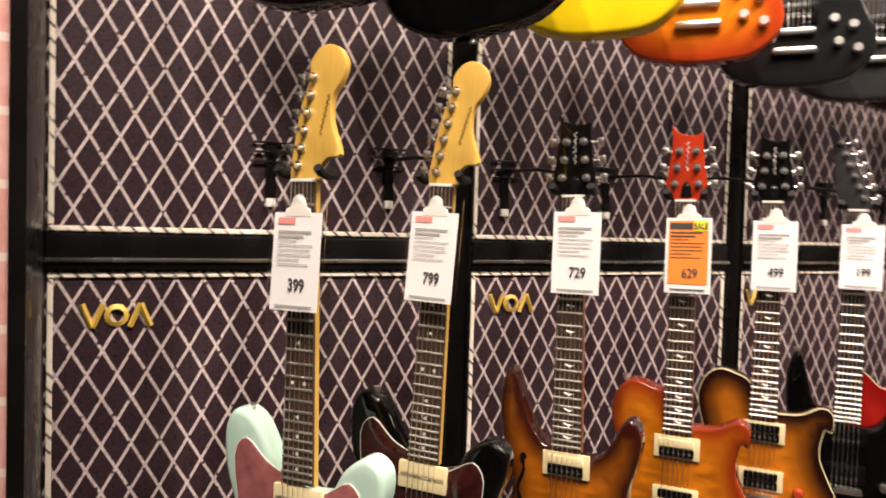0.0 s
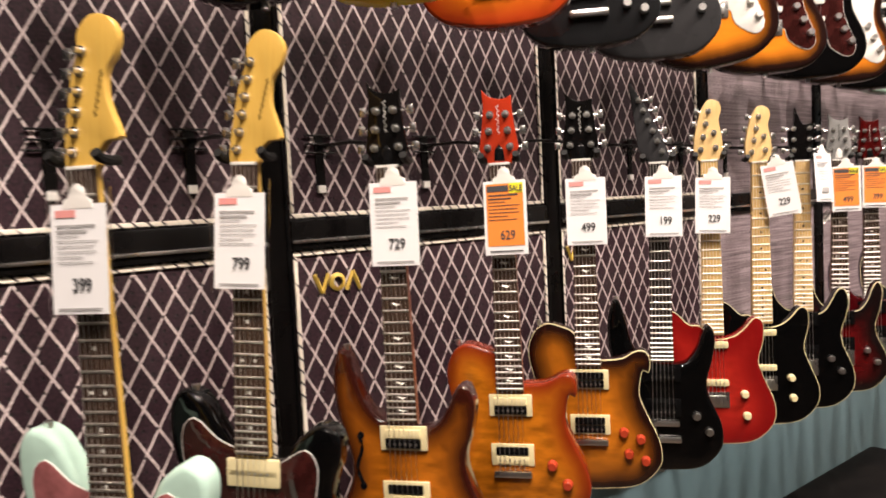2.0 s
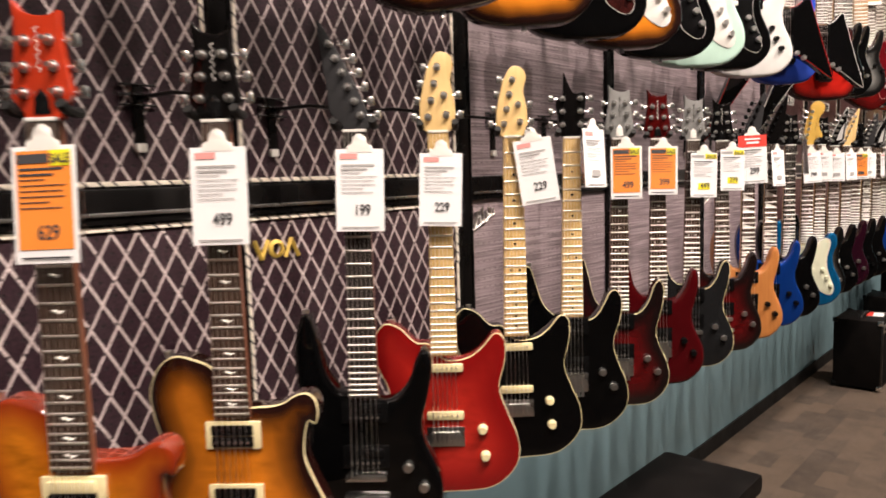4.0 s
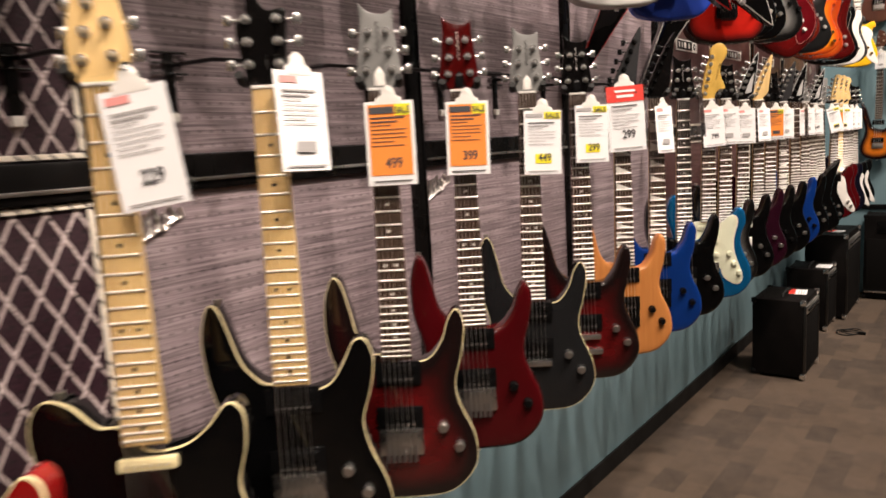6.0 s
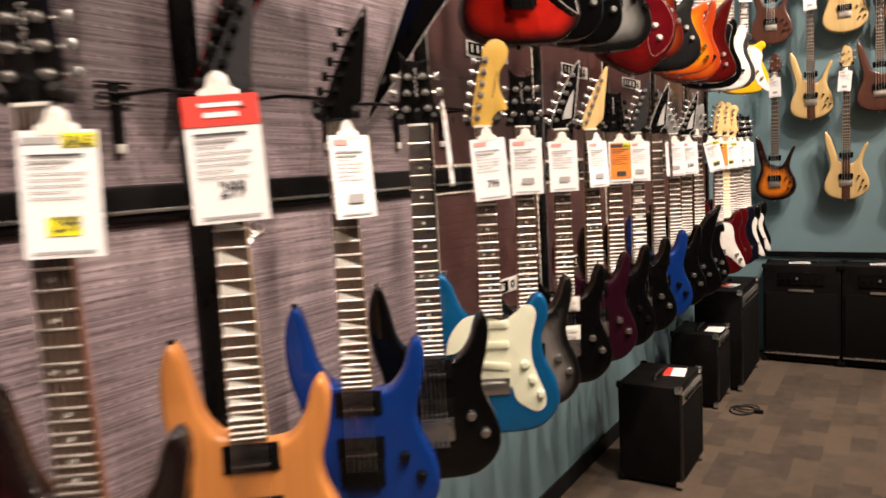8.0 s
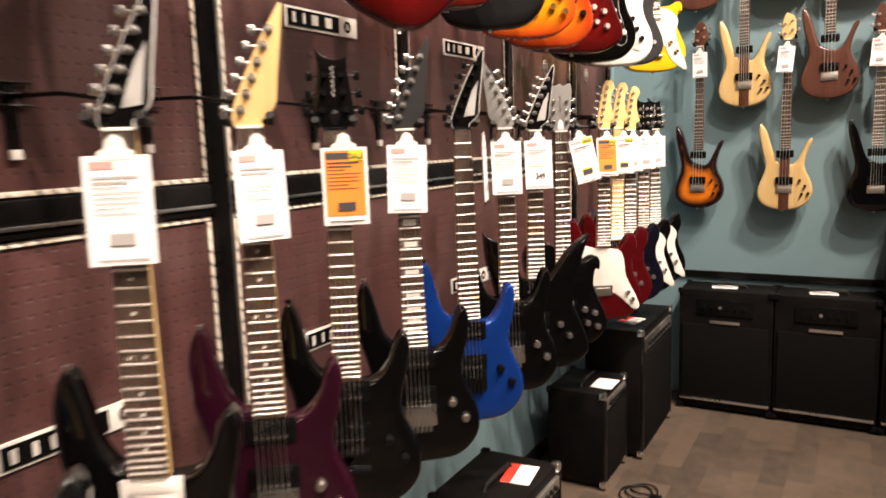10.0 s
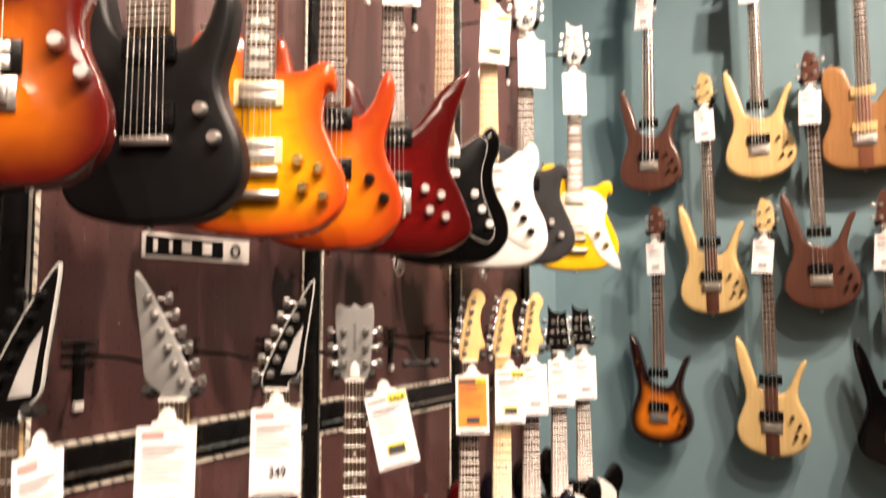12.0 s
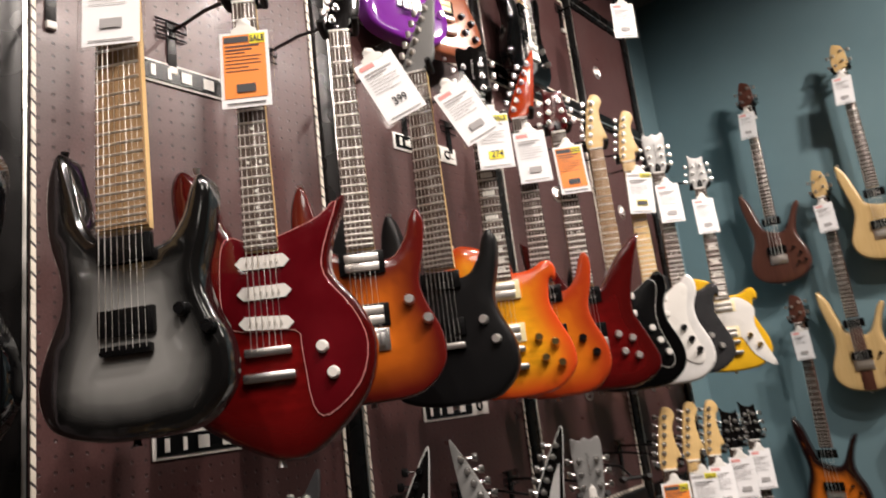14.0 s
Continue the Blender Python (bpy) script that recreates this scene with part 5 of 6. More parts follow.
# ---------------------------------------------------------------- lower row
LOWER_Z, UPPER_Z = 1.635, 2.678
TURN = -47.0       # the guitars are turned towards the entrance
K2 = ((0.082, -0.628), (0.112, -0.668))
K3 = ((0.080, -0.600), (0.098, -0.640), (0.118, -0.678))
K4 = ((0.075, -0.625), (0.112, -0.640), (0.085, -0.675), (0.122, -0.690))
CC = (CREAMPL, CREAMPL)
LOWER = [
    ("mint green offset electric guitar with red tortoise pickguard", 1.285, "offset", MINT, "big6", AMBERMAPLE, dict(neck=AMBERMAPLE, guard="offset", guard_mat=PINKTORT, pickups="soap", knobs=K2, knob_mat=WHITEPL)),
    ("black offset electric guitar with brown tortoise pickguard", 1.522, "offset", BLACKGLOSS, "big6", AMBERMAPLE, dict(neck=AMBERMAPLE, guard="offset", guard_mat=TORT, pickups="soap", knobs=K2, knob_mat=WHITEPL)),
    ("amber sunburst semi-hollow electric guitar with f-hole", 1.794, "prs", AMBERBURST, "three", BLACKHEAD, dict(neck=MAHOG, dome=0.006, ring=CREAMPL, cover=(CREAMPL, BLACKPL), inlay="bird", knobs=K2, knob_mat=AMBER, fhole=True)),
    ("orange flamed electric guitar with a red headstock", 2.070, "single", ORANGEBURST, "three", REDHEAD, dict(neck=MAHOG, dome=0.006, ring=CREAMPL, cover=(CREAMPL, BLACKPL), inlay="bird", knobs=K2, knob_mat=AMBER, bridge="wrap")),
    ("tobacco sunburst single-cutaway guitar with cream binding", 2.320, "single", TOBACCO, "three", BLACKHEAD, dict(neck=MAHOG, dome=0.007, ring=CREAMPL, binding=CREAMPL, inlay="bird", knobs=K4, knob_mat=AMBER, bridge="wrap")),
    ("black pointed-horn electric guitar with a reversed grey headstock", 2.605, "super", BLACKGLOSS, "blade", DARKGREY, dict(flip=True, neck=MAHOG, inlay="none", knobs=K2, board=EBONY)),
    ("red flamed electric guitar with maple neck and cream knobs", 2.835, "axis", RED, "fourtwo", MAPLE, dict(board=MAPLE, binding=CREAMPL, pickups="bars", ring=CREAMPL, knobs=((0.080, -0.640), (0.085, -0.700)), knob_mat=CREAMPL, bridge="plate", inlay="none")),
    ("black electric guitar with cream binding and maple neck", 3.095, "axis", BLACKGLOSS, "fourtwo", MAPLE, dict(board=MAPLE, binding=CREAMPL, pickups="bars", knobs=((0.080, -0.640), (0.085, -0.700)), knob_mat=CREAMPL, bridge="plate")),
    ("black electric guitar with maple fingerboard and locking bridge", 3.355, "prs", BLACKGLOSS, "spike", BLACKHEAD, dict(board=MAPLE, binding=CREAMPL, bridge="lock", knobs=K2)),
    ("dark red burst electric guitar with a grey headstock", 3.615, "super", REDBURST, "three", GREYHEAD, dict(binding=CREAMPL, neck=MAHOG, dome=0.005, bridge="lock", knobs=K2)),
    ("deep red electric guitar with a red headstock", 3.862, "super", DEEPRED, "three", CRIMSON, dict(neck=MAHOG, bridge="lock", knobs=K2, knob_mat=BLACKPL)),
    ("charcoal electric guitar with a grey headstock", 4.134, "super", CHARCOAL, "three", GREYHEAD, dict(binding=CREAMPL, neck=MAHOG, dome=0.005, bridge="wrap", knobs=K2)),
    ("dark red burst electric guitar with a black headstock", 4.392, "super", REDBURST, "three", BLACKHEAD, dict(neck=MAHOG, bridge="bar", knobs=K2)),
    ("natural orange wood electric guitar with shark-fin inlays", 4.672, "super", ORANGEWOOD, "blade", DARKGREY, dict(bridge="lock", hard=BLACKPL, inlay="fin", knobs=K2, knob_mat=BLACKPL)),
    ("bright blue electric guitar with shark-fin inlays", 4.945, "super", BLUE, "blade", BLACKHEAD, dict(bridge="lock", hard=BLACKPL, inlay="fin", knobs=K2, knob_mat=BLACKPL)),
    ("black electric guitar with a dark headstock", 5.203, "super", BLACKGLOSS, "three", BLACKHEAD, dict(board=EBONY, bridge="lock", knobs=K2)),
    ("metallic teal electric guitar with aged cream pickguard", 5.485, "strat", TEALMET, "big6", AMBERMAPLE, dict(guard="strat", guard_mat=MINTPL, pickups="sss", bridge="plate", knobs=K3, knob_mat=MINTPL)),
    ("grey electric guitar with a black rim and dark headstock", 5.705, "super", GREYBURST, "three", BLACKHEAD, dict(bridge="lock", knobs=K2)),
    ("black electric guitar with two white pickups", 5.962, "super", BLACKGLOSS, "blade", BLACKHEAD, dict(head_edge=WHITELINE, ring=WHITEPL, cover=(WHITEPL, WHITEPL), bridge="lock", knobs=K2)),
    ("dark purple electric guitar with a reversed maple headstock", 6.210, "super", PURPLE, "blade", MAPLE, dict(knobs=K2, bridge="lock")),
    ("black electric guitar with black hardware", 6.440, "super", BLACKGLOSS, "three", BLACKHEAD, dict(hard=BLACKPL, knobs=K2, inlay="none")),
    ("black electric guitar with block inlays", 6.690, "super", BLACKGLOSS, "blade", DARKGREY, dict(inlay="block", knobs=K2, bridge="lock")),
    ("deep blue electric guitar with pale glints drawn round its headstock", 6.962, "super", BLUE, "blade", BLACKHEAD, dict(head_edge=WHITELINE, inlay="none", knobs=K2, bridge="lock", hard=BLACKPL)),
    ("black electric guitar with a reversed grey headstock", 7.220, "super", BLACKGLOSS, "blade", GREYHEAD, dict(flip=True, inlay="none", knobs=K2, bridge="lock")),
    ("black sharp-horned electric guitar with pale glints drawn round its headstock", 7.445, "pointed", BLACKGLOSS, "blade", BLACKHEAD, dict(head_edge=WHITELINE, inlay="none", knobs=K2)),
    ("black single-cutaway electric guitar with grey headstock", 7.672, "single", BLACKGLOSS, "book", GREYHEAD, dict(dome=0.006, neck=MAHOG, knobs=K4, cover=(STEEL, STEEL))),
    ("deep red electric guitar with white pickguard and maple headstock", 8.160, "strat", DEEPRED, "six", MAPLE, dict(guard="duo", guard_mat=WHITEPL, pickups="none", bridge="plate", knobs=((0.105, -0.665), (0.125, -0.695)))),
    ("dark red electric guitar with maple fingerboard", 8.352, "strat", DEEPRED, "six", MAPLE, dict(board=MAPLE, bridge="plate", knobs=K2)),
    ("black electric guitar with maple headstock", 8.545, "strat", NAVY, "six", MAPLE, dict(bridge="plate", knobs=K2)),
    ("black electric guitar with white pickguard", 8.765, "strat", BLACKGLOSS, "three", BLACKHEAD, dict(guard="wing", guard_mat=WHITEPL, bridge="plate", knobs=K2)),
    ("black electric guitar with white pickguard and dark headstock", 8.985, "strat", BLACKGLOSS, "three", BLACKHEAD, dict(guard="wing", guard_mat=WHITEPL, bridge="plate", knobs=K2)),
]
rng = random.Random(3)
# guitars that hang further round, or lean on their hooks
TWIST = {1.285: -2.0, 1.522: -2.0, 1.794: -6.0, 2.070: -6.0, 2.320: -4.0, 2.605: -4.0, 2.835: -4.0, 3.095: 0.0, 3.355: 0.0, 3.615: -7.0, 3.862: -8.0, 4.134: -8.0, 4.392: -7.0, 4.672: -6.0, 4.945: -8.0, 5.203: -8.0, 5.485: -13.0}
TWIST_UP = {6.44: -14.0, 6.68: 0.0, 6.918: -4.0, 7.158: -14.0, 7.392: -12.0}
LEAN = {1.522: 3.0}
for label, x, style, mat, head, head_mat, more in LOWER:
    if style == "super":
        more = dict(scale=0.664, frets=24) | more
    z = LOWER_Z + rng.uniform(-0.006, 0.006)
    yaw = TURN + rng.uniform(-2, 2) + TWIST.get(x, -6.0)
    guitar(label, x, z, style, mat, head, head_mat, yaw=yaw, roll=rng.uniform(-0.6, 0.6) + LEAN.get(x, 0.0), **more)
    hook(x, z, turn=yaw)
hook(7.92, LOWER_Z)
# how far each card hangs above the common line
CARD_UP = {1.285: 0.0, 1.522: 0.008, 1.794: 0.018, 2.070: 0.015, 2.320: 0.016, 2.605: 0.015, 2.835: 0.008, 3.095: 0.040, 3.355: 0.070, 3.615: 0.030, 3.862: 0.032, 4.134: 0.012, 4.392: 0.026, 4.672: 0.095, 4.945: 0.026, 5.203: 0.074, 5.485: 0.024, 5.705: 0.026}
# x, kind, price, shift, yaw, roll
for x, kind, price, dx, yaw, roll in (
        (1.285, "w", "399", 0.005, -2, 0), (1.522, "w", "799", 0.0, -4, 2), (1.794, "w", "729", 0.012, 0, 0), (2.070, "o", "629", 0.008, -6, -1), (2.320, "w", "499", 0.006, -2, 0), (2.605, "w", "199", 0.01, 0, 1),
        (2.835, "w", "229", 0.006, -4, 2), (3.095, "w", "229", 0.035, -6, -8), (3.355, "w", "", 0.05, 42, 2), (3.615, "o", "499", 0.012, -3, 0), (3.862, "o", "399", 0.010, -6, 1), (4.134, "y", "449", 0.030, -2, 2), (4.392, "y", "299", 0.03, 2, 1),
        (4.672, "r", "299", 0.0, 0, -2), (4.945, "w", "", 0.012, 34, 0), (5.203, "w", "", 0.05, 75, 0), (5.485, "w", "799", 0.0, 4, -3), (5.705, "w", "", 0.0, 0, 0), (5.962, "w", "", -0.004, 0, 0), (6.210, "w", "", 0.01, 26, 0),
        (6.440, "o", "", 0.012, 0, 0), (6.690, "w", "", 0.0, 0, 2), (6.962, "w", "", 0.05, 70, 0), (7.220, "w", "", -0.005, 0, 0), (7.445, "w", "349", 0.0, 0, 0), (7.672, "y", "", 0.05, 6, -12), (8.160, "o", "", 0.0, 0, 0), (8.352, "y", "", 0.015, 0, 0),
        (8.545, "w", "", 0.0, 10, 0), (8.765, "w", "", 0.0, -4, 0), (8.985, "w", "", 0.0, 6, 0)):
    tag(x, LOWER_Z - 0.006 + CARD_UP.get(x, 0.020), kind, price, dx, yaw + TURN - 2, roll, size=1.26 if x == 4.672 else 1.0)

# ---------------------------------------------------------------- upper row
RAISED = {1.29: 0.010, 1.57: 0.025, 1.83: 0.038, 2.37: -0.016, 2.86: 0.016, 6.44: 0.030, 6.918: 0.030, 7.158: 0.012, 6.68: 0.004, 5.74: -0.03}     # hooks set a little off the row
UPPER = [
    ("dark-edged sunburst electric guitar on the upper row", 1.29, "strat", THREETONE, "six", MAPLE, dict(guard="strat", guard_mat=WHITEPL, pickups="sss", bridge="plate", knobs=K3, knob_mat=WHITEPL)),
    ("glossy black offset electric guitar", 1.57, "offset", BLACKGLOSS, "six", MAPLE, dict(knobs=K2, bridge="plate")),
    ("bright yellow electric guitar with chrome plate", 1.83, "axis", YELLOW, "six", MAPLE, dict(bridge="plate", knobs=K2)),
    ("orange sunburst electric guitar with chrome knobs", 2.092, "single", ORANGESOLID, "book", BLACKHEAD, dict(dome=0.006, knobs=K4)),
    ("dark charcoal single-cutaway electric guitar", 2.37, "single", CHARCOAL, "book", BLACKHEAD, dict(dome=0.006, knobs=K4)),
    ("matte charcoal electric guitar with double cutaway", 2.625, "axis", DARKGREY, "book", BLACKHEAD, dict(dome=0.004, knobs=K2)),
    ("three-tone sunburst electric guitar with white pickguard", 2.86, "offset", THREETONE, "six", MAPLE, dict(guard="strat", guard_mat=WHITEPL, pickups="sss", bridge="plate", knobs=K3, knob_mat=WHITEPL)),
    ("orange sunburst electric guitar with tortoise pickguard", 3.15, "strat", THREETONE, "six", MAPLE, dict(guard="strat", guard_mat=TORT, pickups="sss", bridge="plate", knobs=K3)),
    ("brown-black electric guitar with gloss finish", 3.42, "strat", BLACKGLOSS, "six", MAPLE, dict(guard="strat", guard_mat=TORT, pickups="sss", bridge="plate", knobs=K3)),
    ("sunburst electric guitar with white plastic pickguard", 3.66, "strat", THREETONE, "six", MAPLE, dict(guard="strat", guard_mat=WHITEPL, pickups="sss", bridge="plate", knobs=K3)),
    ("black electric guitar hung beside the mint one", 3.92, "strat", BLACKGLOSS, "six", MAPLE, dict(guard="strat", guard_mat=BLACKPL, pickups="sss", bridge="plate", knobs=K3)),
    ("mint green electric guitar with white pickguard", 4.16, "strat", MINT, "six", MAPLE, dict(guard="strat", guard_mat=WHITEPL, pickups="sss", bridge="plate", knobs=K3)),
    ("black gloss electric guitar beside the white one", 4.42, "strat", BLACKGLOSS, "six", MAPLE, dict(guard="strat", guard_mat=BLACKPL, pickups="sss", bridge="plate", knobs=K3)),
    ("white electric guitar with black knobs", 4.68, "strat", WHITE, "six", MAPLE, dict(bridge="plate", knobs=K3, knob_mat=BLACKPL)),
    ("black angular electric guitar with red edges", 5.00, "vee", BLACKGLOSS, "blade", BLACKHEAD, dict(binding=lacquer("red_edge_lacquer", (0.5, 0.01, 0.01)), knobs=((0.06, -0.66), (0.09, -0.68)), bridge="lock", y=-0.285)),
    ("cobalt blue electric guitar with black hardware", 5.13, "super", COBALT, "blade", BLACKHEAD, dict(hard=BLACKPL, bridge="lock", knobs=K2)),
    ("black angular electric guitar with white edges", 5.51, "vee", BLACKGLOSS, "blade", BLACKHEAD, dict(binding=WHITEPL, knobs=((0.06, -0.66), (0.09, -0.68)), bridge="lock", y=-0.30)),
    ("red electric guitar with a black edge", 5.74, "strat", BRIGHTREDBURST, "blade", BLACKHEAD, dict(bridge="lock", hard=BLACKPL, knobs=K2)),
    ("black electric guitar with pearl knobs", 5.97, "super", BLACKGLOSS, "blade", BLACKHEAD, dict(bridge="lock", knobs=K2)),
    ("black electric guitar with a deep cutaway", 6.14, "super", BLACKGLOSS, "blade", BLACKHEAD, dict(bridge="lock", knobs=K2, board=EBONY)),
    ("silver burst eight-string guitar with black rim", 6.44, "super", SILVERBURST, "book", BLACKHEAD, dict(board=PAUFERRO, pickups="blocks", strings=8, width=0.010, hard=BLACKPL, bridge="wrap", inlay="none", knobs=((0.085, -0.60), (0.125, -0.63)), knob_mat=BLACKPL, scale=0.66)),
    ("dark red electric guitar with red pearl pickguard", 6.68, "shield", CRIMSON, "six", BLACKHEAD, dict(guard="shield", guard_mat=REDPG, pickups="hex", bridge="bar", knobs=((0.090, -0.650), (0.105, -0.695)), knob_mat=WHITEPL)),
    ("cherry sunburst electric guitar with chrome humbuckers", 6.918, "super", REDORANGE, "blade", BLACKHEAD, dict(cover=(STEEL, STEEL), ring=BLACKPL, bridge="plate", knobs=((0.085, -0.585), (0.118, -0.625)), inlay="none", dome=0.005)),
    ("matte black seven-string electric guitar", 7.158, "super", MATTEBLACK, "blade", GREYHEAD, dict(pickups="blocks", width=0.005, strings=7, inlay="none", bridge="wrap", hard=STEEL, knobs=((0.085, -0.60), (0.108, -0.645)))),
    ("honey sunburst single-cutaway guitar with cream pickup rings", 7.392, "single", HONEY, "book", BLACKHEAD, dict(dome=0.009, neck=MAHOG, ring=CREAMPL, cover=(STEEL, STEEL), inlay="block", knobs=K4, knob_mat=GOLD)),
    ("orange sunburst electric guitar with an orange headstock", 7.59, "super", ORANGESOLID, "blade", ORANGESOLID, dict(knobs=K2, knob_mat=BLACKPL, bridge="wrap", inlay="none")),
    ("transparent red sharp-horned electric guitar", 7.80, "pointed", CRIMSON, "three", CRIMSON, dict(knobs=K4, bridge="lock", hard=STEEL)),
    ("black double-cutaway guitar with three white pickups", 8.035, "strat", BLACKGLOSS, "six", MAPLE, dict(guard="strat", guard_mat=BLACKPL, pickups="sss", bridge="plate", knobs=K3, knob_mat=WHITEPL, board=PAUFERRO, inlay="none")),
    ("white double-cutaway guitar with maple neck", 8.275, "strat", WHITE, "six", MAPLE, dict(board=MAPLE, guard="strat", guard_mat=WHITEPL, pickups="sss", bridge="plate", knobs=K3, knob_mat=BLACKPL, inlay="none")),
    ("dark grey electric guitar with a pale headstock", 8.53, "single", DARKGREY, "book", WHITELINE, dict(knobs=K2, hard=STEEL)),
    ("golden yellow guitar with white winged pickguard", 8.92, "single", GOLDTOP, "three", WHITELINE, dict(guard="wing", guard_mat=WHITEPL, ring=CREAMPL, cover=(STEEL, STEEL), inlay="block", knobs=K2, knob_mat=GOLD, y=-0.275)),
]
for label, x, style, mat, head, head_mat, more in UPPER:
    z = UPPER_Z + rng.uniform(-0.006, 0.006) + RAISED.get(x, 0.0)
    yaw = TURN + rng.uniform(-4, 4) + TWIST_UP.get(x, -10.0 if x > 7.0 else 0.0)
    guitar(label, x, z, style, mat, head, head_mat, yaw=yaw, roll=rng.uniform(-0.6, 0.6), **more)
    hook(x, z, -more.get("y", -0.262), yaw)
for x, kind, price, dx, yaw, roll, dz in (
        (6.44, "w", "", 0.0, 0, 0, 0.03), (6.68, "o", "", 0.0, 0, 0, -0.01), (6.918, "w", "399", 0.045, 0, -24, 0), (7.158, "w", "", 0.05, 0, -26, 0), (7.392, "y", "274", 0.025, 0, 0, 0), (7.59, "w", "", 0.01, 0, -2, 0), (7.80, "o", "", 0.01, 0, -2, 0),
        (8.275, "y", "", 0.02, 0, 4, 0), (8.53, "w", "", 0.01, 0, 0, 0), (8.92, "w", "", 0.0, 0, 0, 0)):
    tag(x, UPPER_Z - 0.006 + dz, kind, price, dx, yaw + TURN - 2, roll)

# ---------------------------------------------------------------- third row, seen from below
THIRD = [
    ("violet electric guitar hung flat on the top row", 7.35, 3.685, "super", VIOLET, "blade", BLACKHEAD, dict(yaw=-10.0, bridge="lock", knobs=K2)),
    ("copper-brown electric guitar with black knobs", 7.50, 3.680, "single", COPPER, "book", BLACKHEAD, dict(yaw=-10.0, knobs=K4, knob_mat=BLACKPL, cover=(CREAMPL, CREAMPL))),
    ("glossy black electric guitar hung flat on the top row", 7.99, 3.735, "super", BLACKGLOSS, "blade", BLACKHEAD, dict(yaw=4.0, bridge="lock", knobs=K2)),
]
for label, x, z, style, mat, head, head_mat, more in THIRD:
    guitar(label, x, z, style, mat, head, head_mat, y=-0.105, **more)
    hook(x, z, 0.105, more["yaw"])
hook(8.46, 3.40)
tag(8.46, 3.40, "w", "", 0.0, TURN, 3)

# ---------------------------------------------------------------- basses on the end wall
BASS_SCALE = 0.80
for label, by, bz, style, mat, neck, more in (
        ("dark walnut bass guitar", -0.325, 3.23, "bass", WALNUT, WALNUT, {}),
        ("pale natural ash bass guitar with five strings", -0.775, 3.25, "bass", NATURAL, NATURAL, dict(strings=5)),
        ("walnut bass guitar with pale centre stripes", -1.17, 3.25, "roundbass", WALNUTLT, WALNUT, dict(cover=(NATURAL, NATURAL), pickups="blocks", strings=5, stripe=MAHOG)),
        ("pale natural ash bass guitar with dark stripe", -0.565, 2.675, "bass", NATURAL, WALNUT, dict(strings=5, stripe=WALNUT)),
        ("reddish walnut bass guitar", -0.985, 2.695, "bass", WALNUT, MAHOG, {}),
        ("reddish brown bass guitar", -1.405, 2.68, "bass", MAHOG, MAHOG, {}),
        ("sunburst bass guitar with dark edges", -0.340, 2.100, "bass", BASSBURST, MAHOG, {}),
        ("pale natural bass guitar with walnut stripe", -0.795, 2.095, "bass", NATURAL, WALNUT, dict(stripe=WALNUT)),
        ("glossy black bass guitar", -1.230, 2.095, "bass", BLACKGLOSS, MAHOG, dict(strings=5))):
    opts = dict(pickups="blocks", bridge="plate", knobs=((0.078, -0.760), (0.105, -0.790), (0.090, -0.835), (0.122, -0.830)), knob_mat=BLACKPL, hard=STEEL, inlay="none", strings=4, scale=BASS_SCALE, width=-0.001, frets=22)
    opts.update(more)
    root = guitar(label, 9.735, bz, style, mat, "bass", mat if mat not in (BASSBURST, BLACKGLOSS) else WALNUT, board=ROSE, neck=neck, y=by, face=-90, group="basses on the end wall", name="bass_guitar", category="bass guitar", yaw=rng.uniform(-3, 3), roll=rng.uniform(-0.8, 0.8), **opts)
    hook(END_X, bz, 0.115, 0.0, -90, wy=by)
    tag(9.70, bz + 0.005, "w", "", 0.0, rng.uniform(-6, 6), rng.uniform(-5, 5), y=by, face=-90, size=0.92, lines=3)


# ---------------------------------------------------------------- amplifiers
def corner_bm():
    bm = box((-0.016, -0.016, -0.016), (0.016, 0.016, 0.016), 0.008)
    return bm


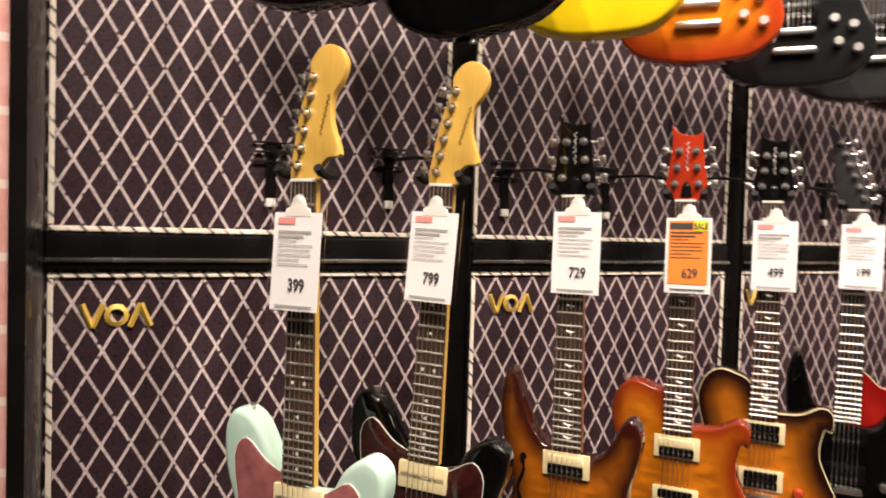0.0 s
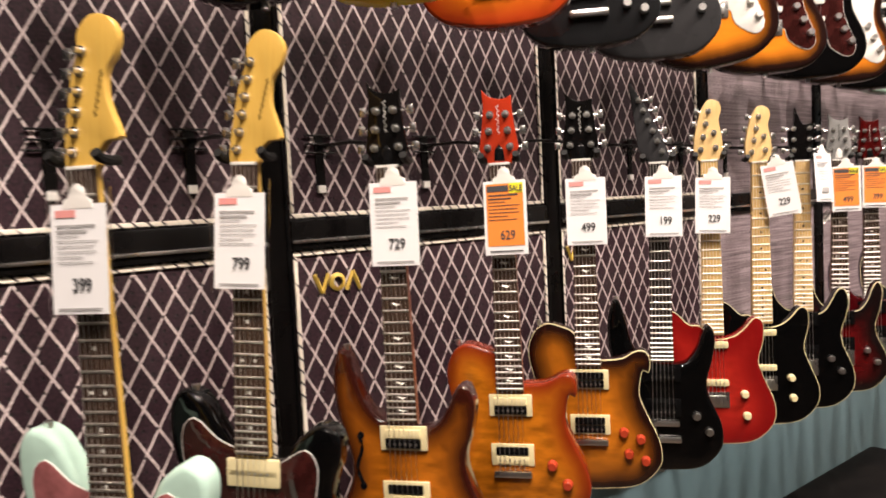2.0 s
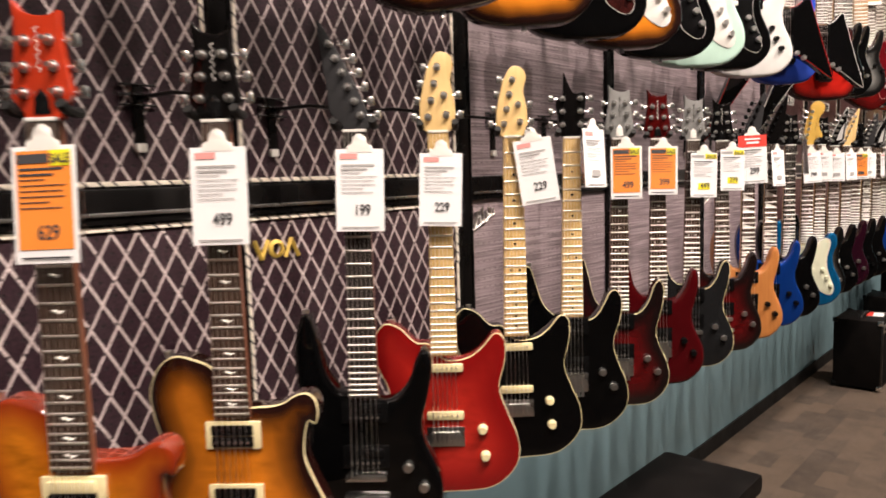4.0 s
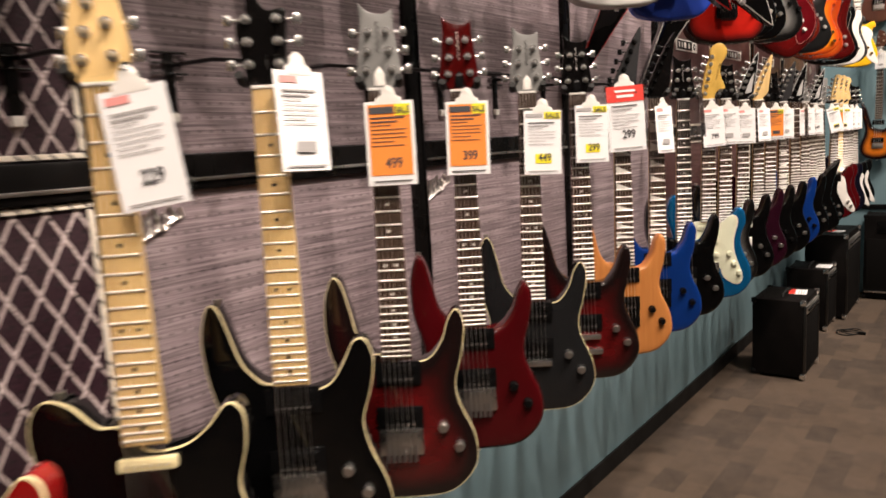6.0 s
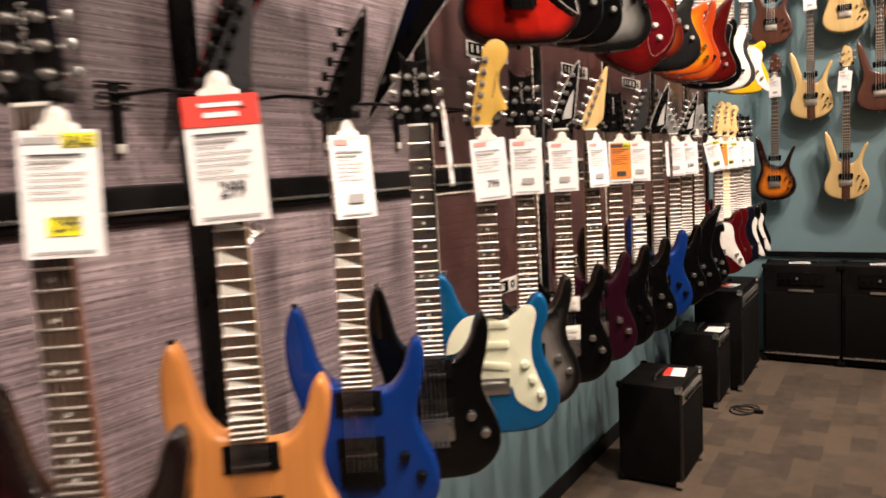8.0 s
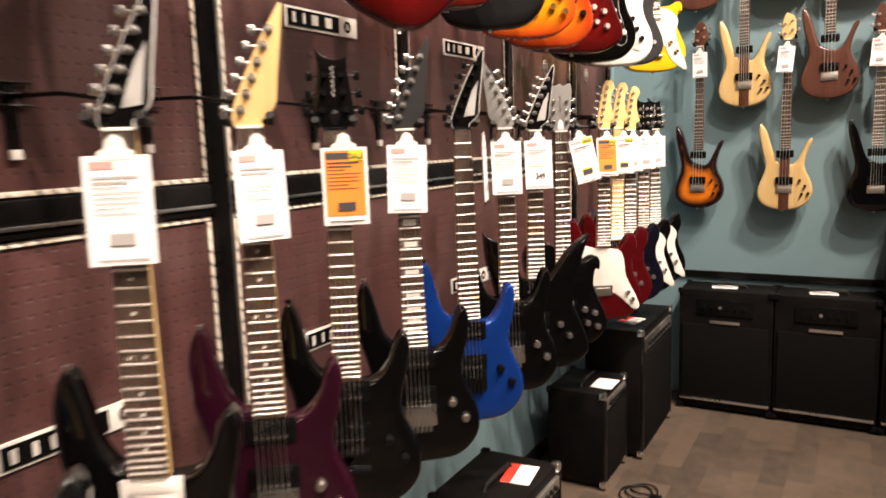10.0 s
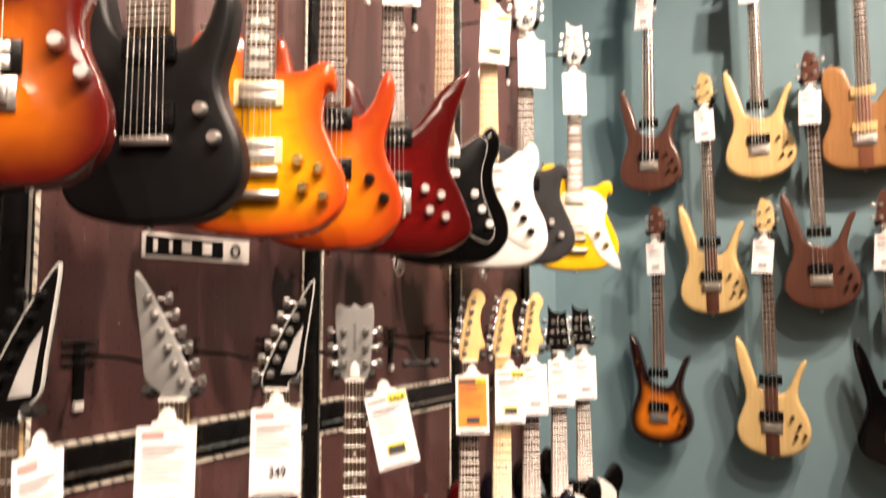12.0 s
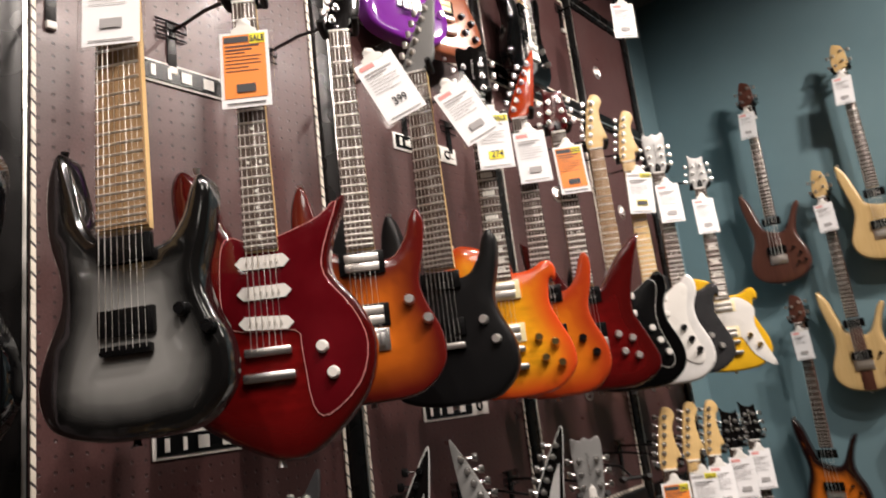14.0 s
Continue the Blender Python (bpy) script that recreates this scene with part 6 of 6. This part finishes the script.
def combo(name, label, x, y, w, d, h, face, group, style):
    """A combo amplifier; its origin on the floor at the middle, its front towards -y before it is turned."""
    root = thing(name, x, y, 0.0, label, "amplifier", group, (0, 0, face))
    foot = 0.018
    part("cabinet", box((-w / 2, -d / 2 + 0.012, foot), (w / 2, d / 2, h), 0.010), TOLEX, root)
    part("grille", box((-w / 2 + 0.02, -d / 2 + 0.002, foot + 0.03), (w / 2 - 0.02, -d / 2 + 0.014, h * (0.72 if style == "wall" else 0.80)), 0.004), CLOTH, root, "black grille cloth")
    for sx in (-1, 1):
        for sy in (-1, 1):
            put("foot", shared("amp_foot", lambda: cyl((0, 0, 0), (0, 0, foot + 0.002), 0.014, 0.016, 12), RUBBER), root, (sx * (w / 2 - 0.04), sy * (d / 2 - 0.05), 0))
            for z in (foot + 0.010, h - 0.010):
                put("corner_guard", shared("corner_guard", corner_bm, CHROME if style == "floor" and sy < 0 else BLACKPL), root, (sx * (w / 2 - 0.010), sy * (d / 2 - 0.010) + (0.006 if sy < 0 else 0), z))
    if style == "wall":
        part("control_recess", box((-w * 0.30, -d / 2 + 0.004, h * 0.80), (w * 0.30, -d / 2 + 0.016, h * 0.93), 0.006), BLACKPL, root)
        for k in range(6):
            put("control_knob", shared("amp_knob", lambda: cyl((0, 0, 0), (0, -0.012, 0), 0.010, 0.008, 12), STEEL if k == 2 else BLACKPL), root, (-w * 0.22 + k * w * 0.085, -d / 2 + 0.006, h * 0.865))
        part("badge", box((-w * 0.16, -d / 2 - 0.003, h * 0.735), (w * 0.16, -d / 2 + 0.006, h * 0.758), 0.003), STEEL, root, "plain metal name badge")
        part("kick_strip", box((-w / 2 + 0.01, -d / 2 - 0.004, foot + 0.045), (w / 2 - 0.01, -d / 2 + 0.012, foot + 0.06), 0.004), CHROME, root, "chrome strip along the bottom")
    else:
        part("control_panel", box((-w / 2 + 0.02, -d / 2 - 0.001, h * 0.83), (w / 2 - 0.02, -d / 2 + 0.013, h * 0.93), 0.003), STEEL, root, "brushed metal control panel")
        for k in range(8):
            put("control_knob", shared("amp_knob", lambda: cyl((0, 0, 0), (0, -0.012, 0), 0.010, 0.008, 12), BLACKPL), root, (-w * 0.34 + k * w * 0.095, -d / 2 - 0.001, h * 0.88))
        part("edge_trim", box((-w / 2 + 0.004, -d / 2 - 0.002, foot + 0.03), (-w / 2 + 0.014, -d / 2 + 0.012, h - 0.03), 0.003), DARKTRIM, root, "dark metal edge trim")
        part("edge_trim", box((w / 2 - 0.014, -d / 2 - 0.002, foot + 0.03), (w / 2 - 0.004, -d / 2 + 0.012, h - 0.03), 0.003), DARKTRIM, root, "dark metal edge trim")
    part("handle", tube([(-0.10, 0.0, h - 0.002), (-0.09, 0.0, h + 0.014), (0.0, 0.0, h + 0.020), (0.09, 0.0, h + 0.014), (0.10, 0.0, h - 0.002)], 0.009, 8), RUBBER, root, "strap handle")
    return root


def flyer(x, y, z, face, red):
    root = thing("price_card", x, y, z + 0.0015, "white and red price card lying on an amplifier" if red else "white price card lying on an amplifier", "price card", "cards on the amplifiers", (0, 0, face))
    part("card", box((-0.07, -0.05, 0.0), (0.07, 0.05, 0.0015)), PAPER, root, smooth=False)
    if red:
        part("red_band", box((-0.07, 0.014, 0.0016), (0.07, 0.05, 0.0026)), REDP, root, "red printed band", smooth=False)
    for k in range(3):
        part("text_line", box((-0.055, -0.036 + k * 0.014, 0.0016), (0.04, -0.032 + k * 0.014, 0.0024)), GREYINK, root, smooth=False)


combo("combo_amplifier", "black combo amplifier on the carpet beside the wall", 7.36, -0.145, 0.40, 0.30, 0.485, 0, "combo amplifiers on the floor", "floor")
combo("combo_amplifier", "small black combo amplifier between two others", 8.52, -0.07, 0.34, 0.28, 0.46, 0, "combo amplifiers on the floor", "floor")
combo("combo_amplifier", "tall black combo amplifier near the corner", 9.06, -0.125, 0.62, 0.30, 0.66, 0, "combo amplifiers on the floor", "floor")


def bench(x, y, w, d, h):
    """A low padded bench on four short legs."""
    root = thing("padded_bench", x, y, 0.0, "low black padded bench below the hanging guitars", "bench")
    part("seat_pad", box((-w / 2, -d / 2, h - 0.075), (w / 2, d / 2, h), 0.022), TOLEX, root, "black vinyl seat pad")
    part("seat_frame", box((-w / 2 + 0.02, -d / 2 + 0.02, h - 0.115), (w / 2 - 0.02, d / 2 - 0.02, h - 0.076), 0.004), BLACKMETAL, root)
    for sx in (-1, 1):
        for sy in (-1, 1):
            put("leg", shared("bench_leg", lambda: box((-0.018, -0.018, 0.0), (0.018, 0.018, h - 0.114), 0.004), BLACKMETAL), root, (sx * (w / 2 - 0.06), sy * (d / 2 - 0.05), 0))


bench(3.99, -0.225, 0.87, 0.39, 0.40)
flyer(7.42, -0.20, 0.485, 8, True)
flyer(8.50, -0.16, 0.46, 0, False)
flyer(8.95, -0.16, 0.66, -12, True)
for cy in (-0.525, -1.035):
    combo("wall_combo", "wide black bass combo standing against the teal wall", 9.695, cy, 0.505, 0.27, 0.72, -90, "combos against the end wall", "wall")
    flyer(9.69, cy + 0.02, 0.72, -84, False)
combo("speaker_cabinet", "black speaker cabinet at the bottom of a stack", 9.695, -1.60, 0.60, 0.27, 0.635, -90, "combos against the end wall", "wall")
stack = combo("stacked_amplifier", "black amplifier stacked on a speaker cabinet", 9.695, -1.60, 0.60, 0.27, 0.42, -90, "combos against the end wall", "wall")
stack.location.z = 0.66


def cable(x, y):
    root = thing("power_cable", x, y, 0.0, "black power cable lying coiled on the carpet", "cable")
    pts = []
    for k in range(46):
        a = k * 0.36
        pts.append((0.085 * math.cos(a) * (1 - k / 130) + 0.0018 * k, 0.065 * math.sin(a) - 0.001 * k, 0.005 + 0.0035 * (1 + math.sin(a * 1.7))))
    part("cord", tube(pts, 0.004, 6), RUBBER, root)
    part("plug", box((0.0, -0.125, 0.001), (0.026, -0.075, 0.022), 0.005), BLACKPL, root)


cable(8.36, -0.33)
